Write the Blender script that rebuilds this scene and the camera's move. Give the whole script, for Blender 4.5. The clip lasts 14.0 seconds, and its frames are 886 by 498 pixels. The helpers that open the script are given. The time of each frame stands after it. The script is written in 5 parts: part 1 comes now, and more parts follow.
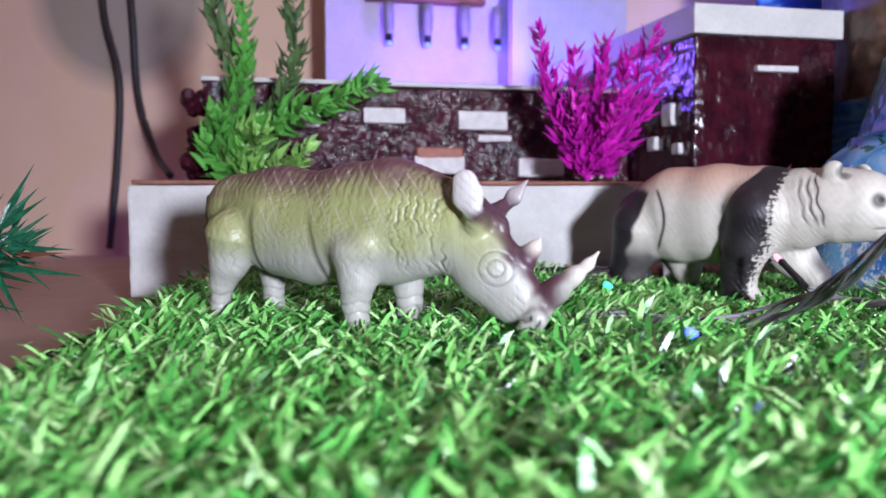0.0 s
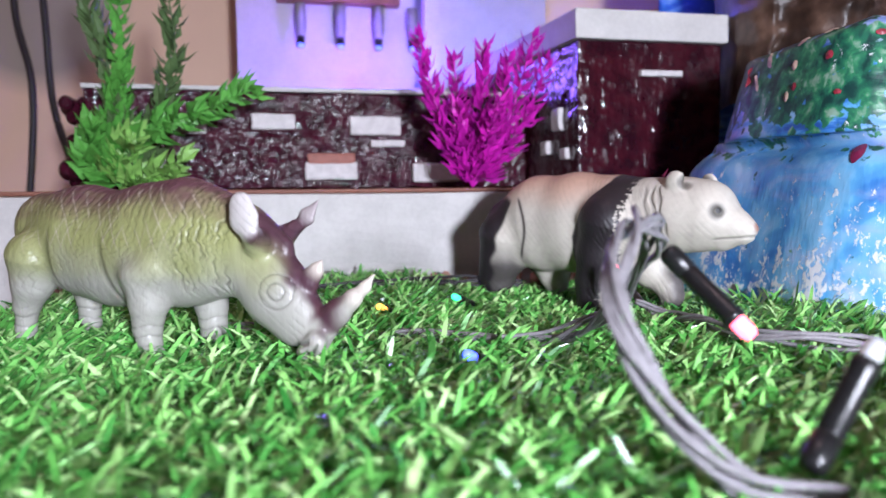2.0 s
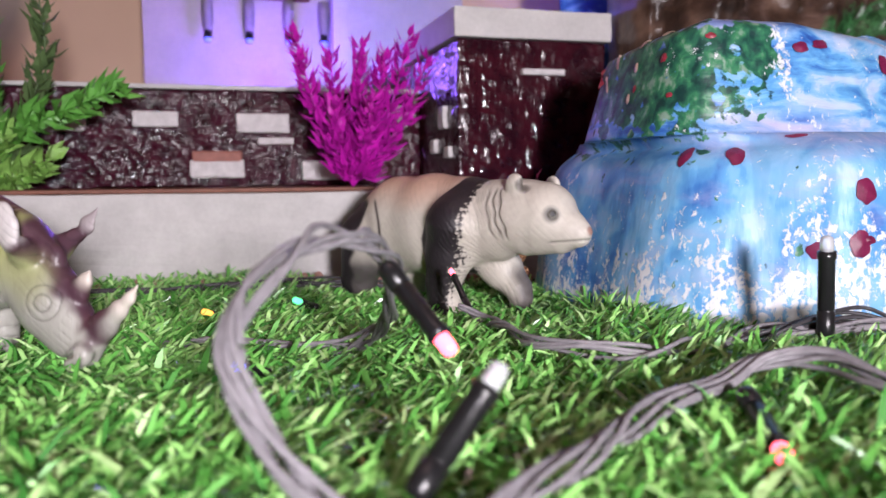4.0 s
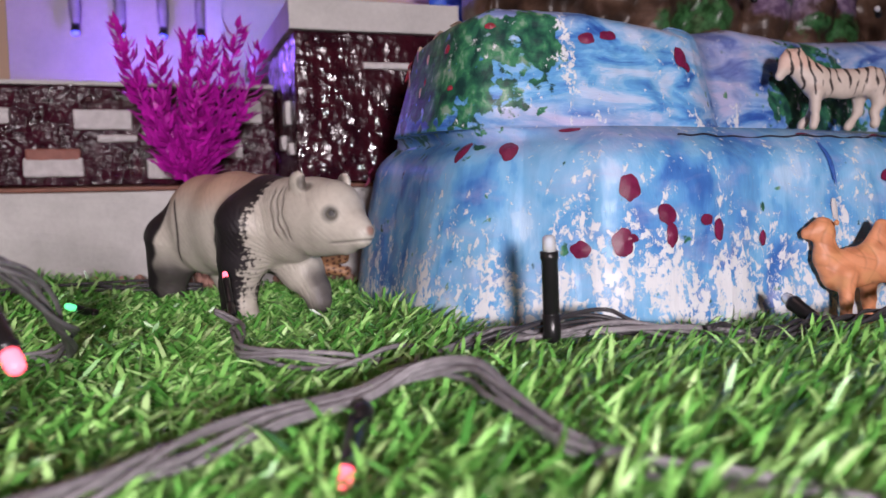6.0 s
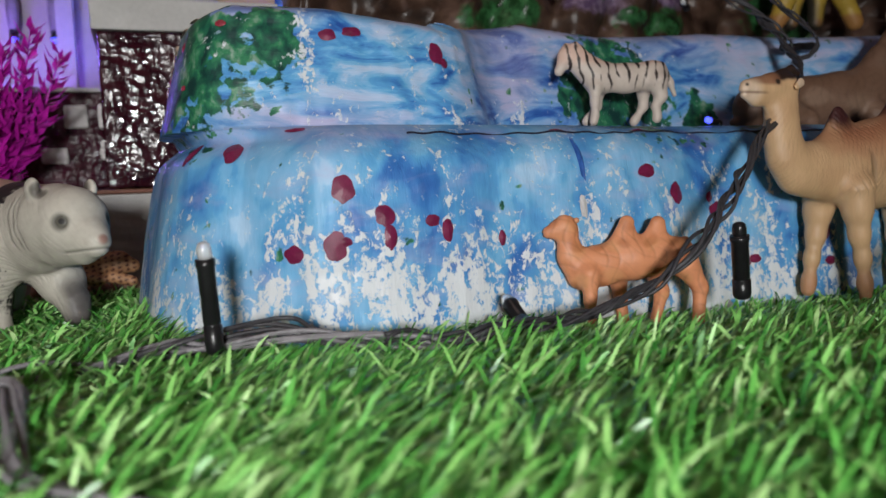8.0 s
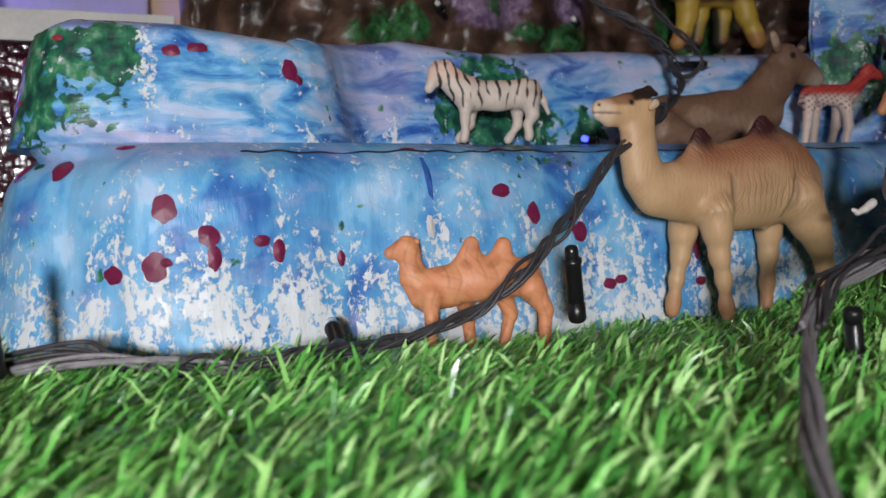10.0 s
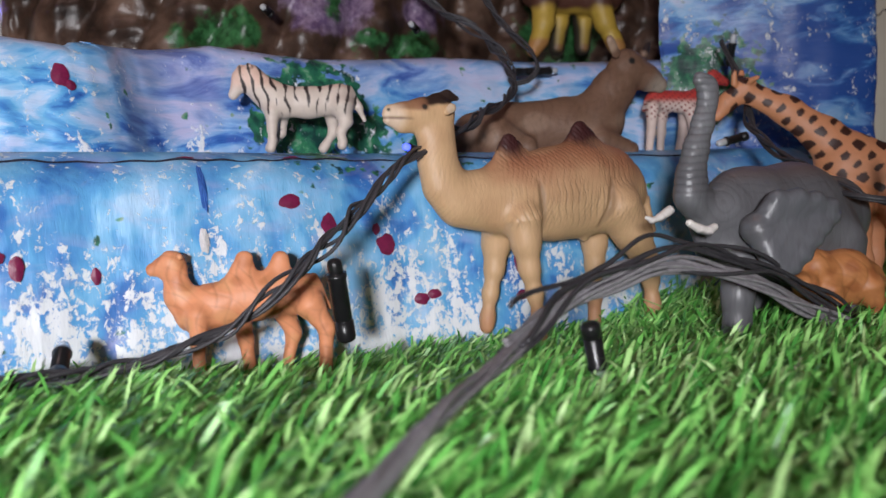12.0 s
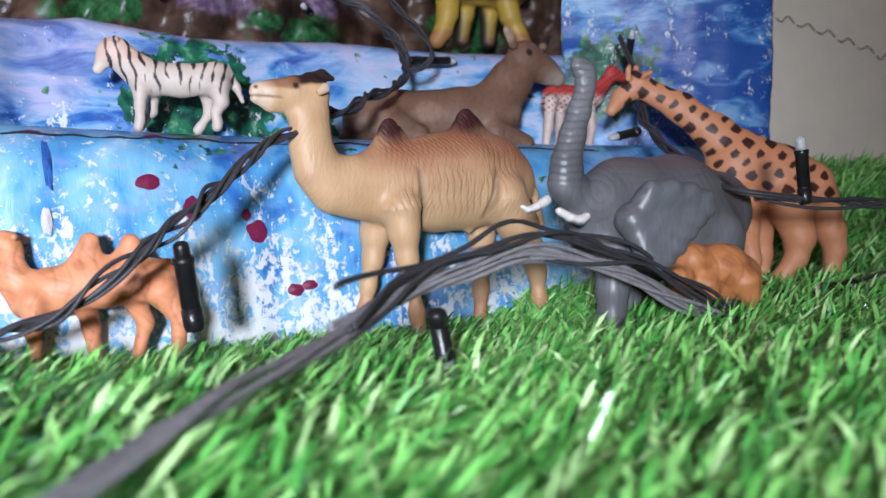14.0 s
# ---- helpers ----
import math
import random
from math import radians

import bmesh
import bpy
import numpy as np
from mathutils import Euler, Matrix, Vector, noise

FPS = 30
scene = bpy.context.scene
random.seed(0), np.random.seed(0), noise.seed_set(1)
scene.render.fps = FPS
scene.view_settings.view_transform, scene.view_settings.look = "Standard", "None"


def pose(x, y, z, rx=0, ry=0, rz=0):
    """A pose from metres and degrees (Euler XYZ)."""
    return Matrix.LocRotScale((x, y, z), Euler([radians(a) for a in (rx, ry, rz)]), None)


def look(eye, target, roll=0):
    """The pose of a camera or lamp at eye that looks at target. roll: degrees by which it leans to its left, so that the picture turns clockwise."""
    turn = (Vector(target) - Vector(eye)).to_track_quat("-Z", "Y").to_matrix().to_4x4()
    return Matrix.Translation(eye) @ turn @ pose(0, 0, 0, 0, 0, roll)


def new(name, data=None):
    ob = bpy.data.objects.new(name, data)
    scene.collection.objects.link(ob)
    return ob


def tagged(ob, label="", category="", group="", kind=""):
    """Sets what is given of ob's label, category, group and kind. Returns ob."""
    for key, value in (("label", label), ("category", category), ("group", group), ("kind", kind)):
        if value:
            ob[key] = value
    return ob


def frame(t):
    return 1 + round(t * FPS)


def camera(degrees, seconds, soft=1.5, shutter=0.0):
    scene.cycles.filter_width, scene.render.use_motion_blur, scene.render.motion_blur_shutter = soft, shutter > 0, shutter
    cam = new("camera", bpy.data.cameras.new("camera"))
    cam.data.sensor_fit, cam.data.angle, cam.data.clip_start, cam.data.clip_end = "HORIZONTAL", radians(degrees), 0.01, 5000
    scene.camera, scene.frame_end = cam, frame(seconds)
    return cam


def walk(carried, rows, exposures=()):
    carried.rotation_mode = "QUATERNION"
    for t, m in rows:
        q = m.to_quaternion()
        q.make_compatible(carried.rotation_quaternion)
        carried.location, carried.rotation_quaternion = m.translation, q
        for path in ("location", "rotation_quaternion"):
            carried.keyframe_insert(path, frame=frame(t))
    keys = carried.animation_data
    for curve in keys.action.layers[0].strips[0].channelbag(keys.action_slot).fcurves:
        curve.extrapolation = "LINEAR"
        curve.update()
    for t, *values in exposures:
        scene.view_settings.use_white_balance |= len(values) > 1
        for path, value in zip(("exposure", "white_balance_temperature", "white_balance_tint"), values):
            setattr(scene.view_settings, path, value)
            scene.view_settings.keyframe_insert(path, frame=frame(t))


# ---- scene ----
# ---- camera ----
cam = camera(58.0, 14.0, soft=1.5)
cam.data.dof.use_dof = True
cam.data.dof.focus_distance = 0.37
cam.data.dof.aperture_fstop = 12.0
PATH = [
    (0, (-0.00126, 0.00299, 0.05418), (0.00005, 0.50191, 0.02134), -0.11),
    (0.5, (-0.00036, 0.00249, 0.05392), (0.00059, 0.50147, 0.02203), -0.06),
    (1, (0.00463, 0.00413, 0.05659), (0.01274, 0.50266, 0.01921), 0.50),
    (1.5, (0.03087, 0.00393, 0.06196), (0.03289, 0.50266, 0.02638), -0.29),
    (2, (0.07164, 0.00613, 0.06401), (0.08597, 0.50455, 0.02707), -0.57),
    (2.5, (0.11423, 0.00708, 0.06530), (0.13677, 0.50519, 0.02819), -1.20),
    (2.7, (0.12523, 0.00759, 0.06511), (0.14877, 0.50560, 0.02728), -1.00),
    (4.8, (0.17352, 0.00580, 0.07223), (0.20670, 0.50273, 0.02797), -0.91),
    (5, (0.19032, 0.00649, 0.07178), (0.22598, 0.50331, 0.02829), -1.26),
    (5.5, (0.21957, 0.01251, 0.06746), (0.26186, 0.50861, 0.02168), -0.73),
    (6, (0.24268, 0.01791, 0.06881), (0.29151, 0.51349, 0.02392), -0.86),
    (6.5, (0.27150, 0.01962, 0.06776), (0.32579, 0.51468, 0.02345), -1.45),
    (7, (0.30082, 0.01894, 0.06928), (0.36040, 0.51351, 0.02625), -1.66),
    (7.5, (0.32872, 0.01976, 0.06821), (0.39583, 0.51324, 0.02372), -1.67),
    (8, (0.35220, 0.01877, 0.06703), (0.42121, 0.51190, 0.02159), -1.95),
    (8.2, (0.35976, 0.01702, 0.06911), (0.42772, 0.51030, 0.02373), -2.03),
    (10.3, (0.43337, 0.01454, 0.07053), (0.51151, 0.50689, 0.03204), -1.54),
    (10.5, (0.44288, 0.01952, 0.06889), (0.52141, 0.51202, 0.03311), -1.84),
    (11, (0.46501, 0.02051, 0.07285), (0.54838, 0.51254, 0.04199), -1.99),
    (11.5, (0.48775, 0.01818, 0.07161), (0.57732, 0.50901, 0.03914), -2.05),
    (12, (0.50525, 0.02372, 0.06551), (0.60566, 0.51248, 0.03349), -2.02),
    (12.5, (0.51876, 0.02573, 0.06372), (0.63415, 0.51134, 0.03422), -1.21),
    (13, (0.53427, 0.02778, 0.06128), (0.66241, 0.51030, 0.03390), -1.29),
    (13.5, (0.53659, 0.03165, 0.05684), (0.67467, 0.51116, 0.02519), -0.71),
    (14, (0.53771, 0.03349, 0.05656), (0.67597, 0.51305, 0.02643), -0.70),
]
walk(cam, [(t, look(eye, target, roll)) for t, eye, target, roll in PATH],
     exposures=[(0.0, 0.0, 5450, 18), (1.5, 0.0, 5550, 18), (2.5, -0.12, 5600, 17), (5.0, -0.6, 6500, 28), (6.0, -0.9, 6450, 27), (7.5, -1.25, 6250, 12), (8.2, -1.2, 6250, 8), (10.5, -1.0, 6150, 12),
                (11.5, -0.85, 6100, 14), (12.5, -0.5, 5900, 13), (13.0, -0.32, 5600, 11), (14.0, -0.2, 5500, 12)])

# ---- light ----
world = bpy.data.worlds.new("room_air")
scene.world = world
world.use_nodes = True
world.node_tree.nodes["Background"].inputs[0].default_value = (0.9, 0.75, 0.7, 1)
world.node_tree.nodes["Background"].inputs[1].default_value = 0.004


def lamp(name, kind, m, energy, colour, size):
    data = bpy.data.lights.new(name, kind)
    data.energy, data.color = energy, colour
    if kind == "AREA":
        data.shape, data.size = "DISK", size
    else:
        data.shadow_soft_size = size
    ob = new(name, data)
    ob.matrix_world = m
    return ob


torch = lamp("torch_light", "SPOT", look((0.31, -0.50, 0.14), (0.27, 0.20, 0.0)), 64.0, (1.0, 0.97, 0.93), 0.045)
torch.data.spot_size, torch.data.spot_blend = radians(102), 1.0
# Added warm fill for the room's ambient light; its lamp is unseen.
lamp("unseen_room_fill", "AREA", look((0.0, -0.1, 2.25), (0.1, 0.4, 0.0)), 7.0, (1.0, 0.66, 0.58), 0.4)
lamp("porch_glow", "POINT", Matrix.Translation((0.02, 0.86, 0.20)), 1.5, (0.28, 0.12, 1.0), 0.02)
lamp("porch_glow_blue", "POINT", Matrix.Translation((0.18, 0.86, 0.20)), 2.2, (0.13, 0.16, 1.0), 0.02)


# ---- materials ----
class Nodes:
    """Small wrapper round a material's node tree."""
    def __init__(self, name):
        self.m = bpy.data.materials.new(name)
        self.m.use_nodes = True
        self.t = self.m.node_tree
        self.b = self.t.nodes["Principled BSDF"]

    def node(self, kind, **values):
        n = self.t.nodes.new(kind)
        for key, value in values.items():
            if key in n.inputs:
                n.inputs[key].default_value = value
        return n

    def link(self, a, b):
        self.t.links.new(a, b)

    def coord(self):
        return self.node("ShaderNodeTexCoord").outputs["Object"]

    def noise(self, scale, detail=4.0, rough=0.6, stretch=None):
        n = self.node("ShaderNodeTexNoise", Scale=scale, Detail=detail, Roughness=rough)
        src = self.coord()
        if stretch:
            mp = self.node("ShaderNodeMapping")
            mp.inputs["Scale"].default_value = stretch
            self.link(src, mp.inputs["Vector"])
            src = mp.outputs["Vector"]
        self.link(src, n.inputs["Vector"])
        return n.outputs["Fac"]

    def ramp(self, fac, *stops):
        r = self.node("ShaderNodeValToRGB")
        el = r.color_ramp.elements
        while len(el) < len(stops):
            el.new(0.5)
        for e, (p, c) in zip(el, stops):
            e.position, e.color = p, (*c, 1)
        self.link(fac, r.inputs["Fac"])
        return r.outputs["Color"]

    def mix(self, fac, a, b, mode="MIX"):
        n = self.t.nodes.new("ShaderNodeMix")
        n.data_type, n.blend_type = "RGBA", mode
        for sock, v in ((n.inputs[0], fac), (n.inputs[6], a), (n.inputs[7], b)):
            if isinstance(v, (int, float)):
                sock.default_value = v
            elif isinstance(v, tuple):
                sock.default_value = (*v, 1)
            else:
                self.link(v, sock)
        return n.outputs[2]

    def maths(self, op, a, b=0.0, clamp=False):
        n = self.t.nodes.new("ShaderNodeMath")
        n.operation, n.use_clamp = op, clamp
        for sock, v in ((n.inputs[0], a), (n.inputs[1], b)):
            if isinstance(v, (int, float)):
                sock.default_value = v
            else:
                self.link(v, sock)
        return n.outputs[0]

    def bump(self, height, strength, distance):
        n = self.node("ShaderNodeBump", Strength=strength, Distance=distance)
        self.link(height, n.inputs["Height"])
        self.link(n.outputs["Normal"], self.b.inputs["Normal"])

    def done(self, colour, rough=0.5, **more):
        if isinstance(colour, tuple):
            self.b.inputs["Base Color"].default_value = (*colour, 1)
        else:
            self.link(colour, self.b.inputs["Base Color"])
        if isinstance(rough, (int, float)):
            self.b.inputs["Roughness"].default_value = rough
        else:
            self.link(rough, self.b.inputs["Roughness"])
        for key, value in more.items():
            self.b.inputs[key.replace("_", " ")].default_value = value
        return self.m


def plain(name, colour, rough=0.5, scale=60.0, vary=0.15, bump=0.3, distance=0.0005, **more):
    n = Nodes(name)
    dark = tuple(c * (1 - vary) for c in colour)
    light = tuple(min(1, c * (1 + vary)) for c in colour)
    big, fine = n.noise(scale, 3), n.noise(scale * 9, 5)
    fac = n.maths("ADD", n.maths("MULTIPLY", big, 0.65), n.maths("MULTIPLY", fine, 0.35))
    n.bump(fine, bump, distance)
    return n.done(n.ramp(fac, (0.32, dark), (0.68, light)), rough, **more)


def painted_toy(name, rough=0.42, scale=420.0, bump=0.5, stretch=None, distance=0.0008, wash_shade=0.12, wrinkle=0.0):
    """Moulded plastic, coloured by the paint attribute of the mesh, with moulded relief."""
    n = Nodes(name)
    at = n.node("ShaderNodeAttribute")
    at.attribute_name = "paint"
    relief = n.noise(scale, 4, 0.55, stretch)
    smear = n.noise(60, 3)
    if wrinkle:
        crease = n.node("ShaderNodeTexNoise", Scale=wrinkle, Detail=3.0, Roughness=0.5, Distortion=2.2)
        mp = n.node("ShaderNodeMapping")
        mp.inputs["Scale"].default_value = (1.7, 1.0, 0.32)
        n.link(n.coord(), mp.inputs["Vector"])
        n.link(mp.outputs["Vector"], crease.inputs["Vector"])
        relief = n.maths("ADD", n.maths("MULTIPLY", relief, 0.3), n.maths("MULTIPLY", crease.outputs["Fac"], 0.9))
    # Crease shade put into the colour: low spots of the relief are darkened.
    col = n.mix(n.maths("MULTIPLY", n.maths("SUBTRACT", 1.0, relief), wash_shade * 3), at.outputs["Color"], (0.35, 0.30, 0.28), "MULTIPLY")
    col = n.mix(n.maths("MULTIPLY", smear, wash_shade * 2), col, (1.25, 1.22, 1.18), "MULTIPLY")
    n.bump(relief, bump, distance)
    return n.done(col, n.maths("ADD", n.maths("MULTIPLY", smear, 0.2), rough - 0.1))


def grass_material(name):
    n = Nodes(name)
    geo = n.node("ShaderNodeNewGeometry")
    col = n.ramp(geo.outputs["Random Per Island"], (0.0, (0.035, 0.19, 0.03)), (0.4, (0.16, 0.51, 0.09)),
                 (0.75, (0.35, 0.74, 0.19)), (1.0, (0.60, 0.87, 0.38)))
    patch = n.noise(18, 3)
    col = n.mix(n.maths("MULTIPLY", patch, 0.25), col, (0.08, 0.30, 0.05))
    m = n.done(col, n.ramp(geo.outputs["Random Per Island"], (0.0, (0.24, 0.24, 0.24)), (1.0, (0.5, 0.5, 0.5))), Specular_IOR_Level=0.6)
    n.b.inputs["Subsurface Weight"].default_value = 0.0
    return m


def sheet_paint(name, white=1.0, deep=0.0):
    """Hand-painted paper: upright washes below the fold, sweeping strokes above it, with the green, white and pink places given by the mask attribute."""
    n = Nodes(name)
    at = n.node("ShaderNodeAttribute")
    at.attribute_name = "mask"
    sep = n.node("ShaderNodeSeparateColor")
    n.link(at.outputs["Color"], sep.inputs["Color"])
    xyz = n.node("ShaderNodeSeparateXYZ")
    n.link(n.coord(), xyz.inputs[0])
    upper = n.maths("MULTIPLY", n.maths("SUBTRACT", xyz.outputs[2], 0.086), 130.0, True)

    def warped(scale, stretch, detail, rough, twist):
        w = n.node("ShaderNodeTexNoise", Scale=scale, Detail=detail, Roughness=rough, Distortion=twist)
        mp = n.node("ShaderNodeMapping")
        mp.inputs["Scale"].default_value = stretch
        n.link(n.coord(), mp.inputs["Vector"])
        n.link(mp.outputs["Vector"], w.inputs["Vector"])
        return w.outputs["Fac"]

    def about(v, gain):
        return n.maths("MULTIPLY", n.maths("SUBTRACT", v, 0.5), gain)

    wash_shade = warped(42, (1.0, 1.0, 0.8), 3, 0.5, 0.5)
    sweep = warped(30, (0.9, 0.9, 2.3), 5, 0.58, 0.8)
    wide = n.noise(12, 3, 0.5)
    bristle = n.mix(upper, warped(260, (1.6, 1.6, 0.25), 3, 0.6, 0.3), warped(260, (0.3, 0.3, 1.5), 3, 0.6, 0.3))
    tone = n.maths("ADD", about(n.mix(upper, wash_shade, sweep), 1.0), n.maths("ADD", about(wide, 0.55), about(bristle, 0.12)))
    tone = n.maths("ADD", n.maths("MULTIPLY", tone, n.maths("ADD", 0.58, n.maths("MULTIPLY", upper, 0.46))), 0.515 - deep * 1.0)
    blue = n.ramp(tone, (0.33, (0.022, 0.085, 0.36)), (0.42, (0.05, 0.20, 0.54)), (0.445, (0.08, 0.28, 0.62)), (0.51, (0.12, 0.38, 0.70)), (0.53, (0.17, 0.45, 0.74)), (0.60, (0.25, 0.51, 0.79)), (0.625, (0.38, 0.60, 0.84)), (0.72, (0.50, 0.68, 0.88)))
    lil = n.maths("ADD", n.maths("MULTIPLY", sep.outputs["Blue"], 0.9), about(sweep, 2.4), True)
    col = n.mix(n.maths("MULTIPLY", lil, 0.85), blue, n.ramp(sweep, (0.42, (0.25, 0.26, 0.52)), (0.6, (0.46, 0.43, 0.66))))
    leafy = warped(120, (1, 1, 0.9), 3, 0.5, 0.25)
    gr = n.maths("MULTIPLY", n.maths("SUBTRACT", n.maths("ADD", sep.outputs["Red"], n.maths("ADD", about(leafy, 2.2), about(sweep, 1.2))), 0.45), 9.0, True)
    green = n.ramp(warped(130, (1, 1, 0.8), 3, 0.55, 0.3), (0.36, (0.008, 0.045, 0.04)), (0.5, (0.02, 0.13, 0.075)), (0.58, (0.04, 0.22, 0.10)), (0.68, (0.22, 0.34, 0.26)))
    col = n.mix(gr, col, green)
    drips = warped(290, (1.0, 1.0, 0.75), 6, 0.68, 0.4)
    clumps = warped(60, (1.3, 1.3, 0.55), 3, 0.55, 0.4)
    wh = n.maths("ADD", n.maths("MULTIPLY", sep.outputs["Green"], 0.42), n.maths("ADD", about(drips, 1.0), about(clumps, 0.62)))
    wh = n.maths("MULTIPLY", n.maths("SUBTRACT", wh, 0.215), 16.0, True)
    col = n.mix(n.maths("MULTIPLY", wh, white), col, (0.72, 0.75, 0.79))
    n.bump(n.maths("ADD", n.maths("MULTIPLY", wide, 2.0), n.maths("ADD", bristle, n.maths("MULTIPLY", wh, 0.6))), 0.45, 0.0008)
    return n.done(col, n.maths("ADD", 0.28, n.maths("MULTIPLY", bristle, 0.3)))


def rock_paint(name):
    n = Nodes(name)
    at = n.node("ShaderNodeAttribute")
    at.attribute_name = "mask"
    sep = n.node("ShaderNodeSeparateColor")
    n.link(at.outputs["Color"], sep.inputs["Color"])
    a, b = n.noise(30, 5, 0.6), n.noise(160, 5, 0.65)
    col = n.ramp(a, (0.35, (0.018, 0.011, 0.008)), (0.5, (0.06, 0.034, 0.023)), (0.65, (0.14, 0.085, 0.06)))
    wob = n.maths("MULTIPLY", n.maths("SUBTRACT", a, 0.5), 2.4)
    green = n.maths("MULTIPLY", n.maths("SUBTRACT", n.maths("ADD", sep.outputs["Red"], wob), 0.5), 6.0, True)
    lil = n.maths("MULTIPLY", n.maths("SUBTRACT", n.maths("ADD", sep.outputs["Blue"], wob), 0.5), 4.0, True)
    col = n.mix(lil, col, n.ramp(b, (0.4, (0.10, 0.06, 0.13)), (0.6, (0.26, 0.19, 0.28))))
    col = n.mix(green, col, n.ramp(b, (0.4, (0.01, 0.045, 0.012)), (0.62, (0.04, 0.15, 0.05))))
    n.bump(n.maths("ADD", a, n.maths("MULTIPLY", b, 0.5)), 0.6, 0.002)
    return n.done(col, 0.38)


def tar_brick(name, cells=165.0, drip=1.2, strength=0.55, light=(0.062, 0.008, 0.022)):
    """Dark maroon wall with a wet, lumpy varnish that catches small sparks of light."""
    n = Nodes(name)
    v = n.node("ShaderNodeTexVoronoi", Scale=cells)
    n.link(n.coord(), v.inputs["Vector"])
    big = n.noise(22, 4)
    col = n.ramp(n.noise(70, 4), (0.35, (0.022, 0.004, 0.009)), (0.65, light))
    n.bump(n.maths("ADD", v.outputs["Distance"], n.maths("MULTIPLY", n.noise(150, 3, 0.5, (1, 1, drip)), 1.6)), strength, 0.003)
    return n.done(col, n.ramp(big, (0.4, (0.10, 0.10, 0.10)), (0.58, (0.28, 0.28, 0.28))))


def wall_paint(name):
    n = Nodes(name)
    a, b = n.noise(3, 4), n.noise(90, 5)
    col = n.ramp(a, (0.35, (0.70, 0.50, 0.37)), (0.65, (0.79, 0.575, 0.435)))
    # Soft round shadow on the wall, mixed into its colour as a grey disc.
    vec = n.node("ShaderNodeVectorMath")
    vec.operation = "DISTANCE"
    n.link(n.coord(), vec.inputs[0])
    vec.inputs[1].default_value = (-0.41, 1.05, 0.31)
    ring = n.maths("MULTIPLY", n.maths("SUBTRACT", 0.125, vec.outputs["Value"]), 30.0, True)
    col = n.mix(n.maths("MULTIPLY", ring, 0.8), col, (0.25, 0.24, 0.22))
    n.bump(b, 0.25, 0.001)
    return n.done(col, 0.75)


def clear(name):
    n = Nodes(name)
    return n.done((0.9, 0.93, 0.95), 0.12, Transmission_Weight=0.55, IOR=1.45)


def glow(name, colour, strength):
    n = Nodes(name)
    m = n.done(tuple(0.15 + 0.6 * c for c in colour), 0.25, Emission_Strength=strength)
    n.b.inputs["Emission Color"].default_value = (*colour, 1)
    return m


GRASS = grass_material("artificial_grass")
TURF = plain("turf_backing", (0.014, 0.045, 0.012), 0.9, 120, 0.4)
SHEET = sheet_paint("painted_paper")
DEEP = sheet_paint("deep_blue_painted_paper", 1.0, 0.125)
ROCK = rock_paint("painted_rock")
TAR = tar_brick("varnished_brick")
VARNISH = tar_brick("dripping_varnish", 150.0, 0.25, 0.30, (0.050, 0.007, 0.014))
WALL = wall_paint("beige_wall_paint")
FOAM = plain("white_foam_board", (0.56, 0.55, 0.535), 0.7, 40, 0.12, 0.4, 0.0008)
CHALK = plain("white_brick_paint", (0.62, 0.60, 0.60), 0.6, 150, 0.2, 0.5, 0.0006)
CLAY = plain("red_brick_paint", (0.32, 0.12, 0.09), 0.6, 150, 0.25)
BROWN = plain("brown_card", (0.20, 0.075, 0.045), 0.6, 60, 0.3)
PANEL = plain("porch_panel", (0.46, 0.43, 0.42), 0.6, 30, 0.1)
STEM = plain("grey_stem", (0.22, 0.21, 0.22), 0.5, 80, 0.2)
PLUM = plain("plum_paint", (0.17, 0.013, 0.058), 0.35, 220, 0.35)
NAVY = plain("navy_paint", (0.03, 0.11, 0.40), 0.4, 220, 0.3)
BEIGE = plain("beige_paint", (0.62, 0.45, 0.36), 0.5, 200, 0.2)
FOLD_SHADE = plain("dark_fold_shade", (0.012, 0.012, 0.03), 0.8, 100, 0.2)
PEBBLE = plain("pinkish_pebble", (0.34, 0.19, 0.15), 0.6, 150, 0.5)
RUST = plain("red_paint", (0.28, 0.03, 0.05), 0.35, 220, 0.3)
# Paler copy of the dark sheath: near torchlight put into the colour.
WIRE = plain("near_lit_wire_sheath", (0.24, 0.228, 0.242), 0.5, 300, 0.3)
DARKWIRE = plain("dark_wire_sheath", (0.045, 0.043, 0.048), 0.45, 300, 0.3)
BLACK = plain("black_plastic", (0.012, 0.012, 0.013), 0.28, 200, 0.3, 0.15)
CORD = plain("black_cord", (0.02, 0.018, 0.018), 0.5, 200, 0.3)
LEAF = plain("green_plastic_leaf", (0.12, 0.38, 0.06), 0.4, 130, 0.4)
LIME = plain("lime_plastic_leaf", (0.26, 0.50, 0.11), 0.4, 130, 0.35)
OLIVE = plain("olive_plastic_leaf", (0.10, 0.17, 0.06), 0.5, 130, 0.3)
MAGENTA = plain("magenta_plastic_leaf", (0.55, 0.015, 0.42), 0.42, 130, 0.35)
TINSEL = plain("green_tinsel", (0.015, 0.10, 0.05), 0.22, 200, 0.5)
TABLE = plain("table_cloth", (0.52, 0.36, 0.30), 0.8, 8, 0.12)
CREAM = plain("cream_wall_paint", (0.88, 0.84, 0.70), 0.8, 6, 0.08)
PENCIL = plain("pencil_mark", (0.16, 0.13, 0.11), 0.9, 100, 0.2)
CEIL = plain("ceiling_paint", (0.72, 0.68, 0.64), 0.9, 5, 0.06)
BULB = clear("clear_bulb")
BULB_RED = glow("red_bulb", (1.0, 0.10, 0.14), 7.0)
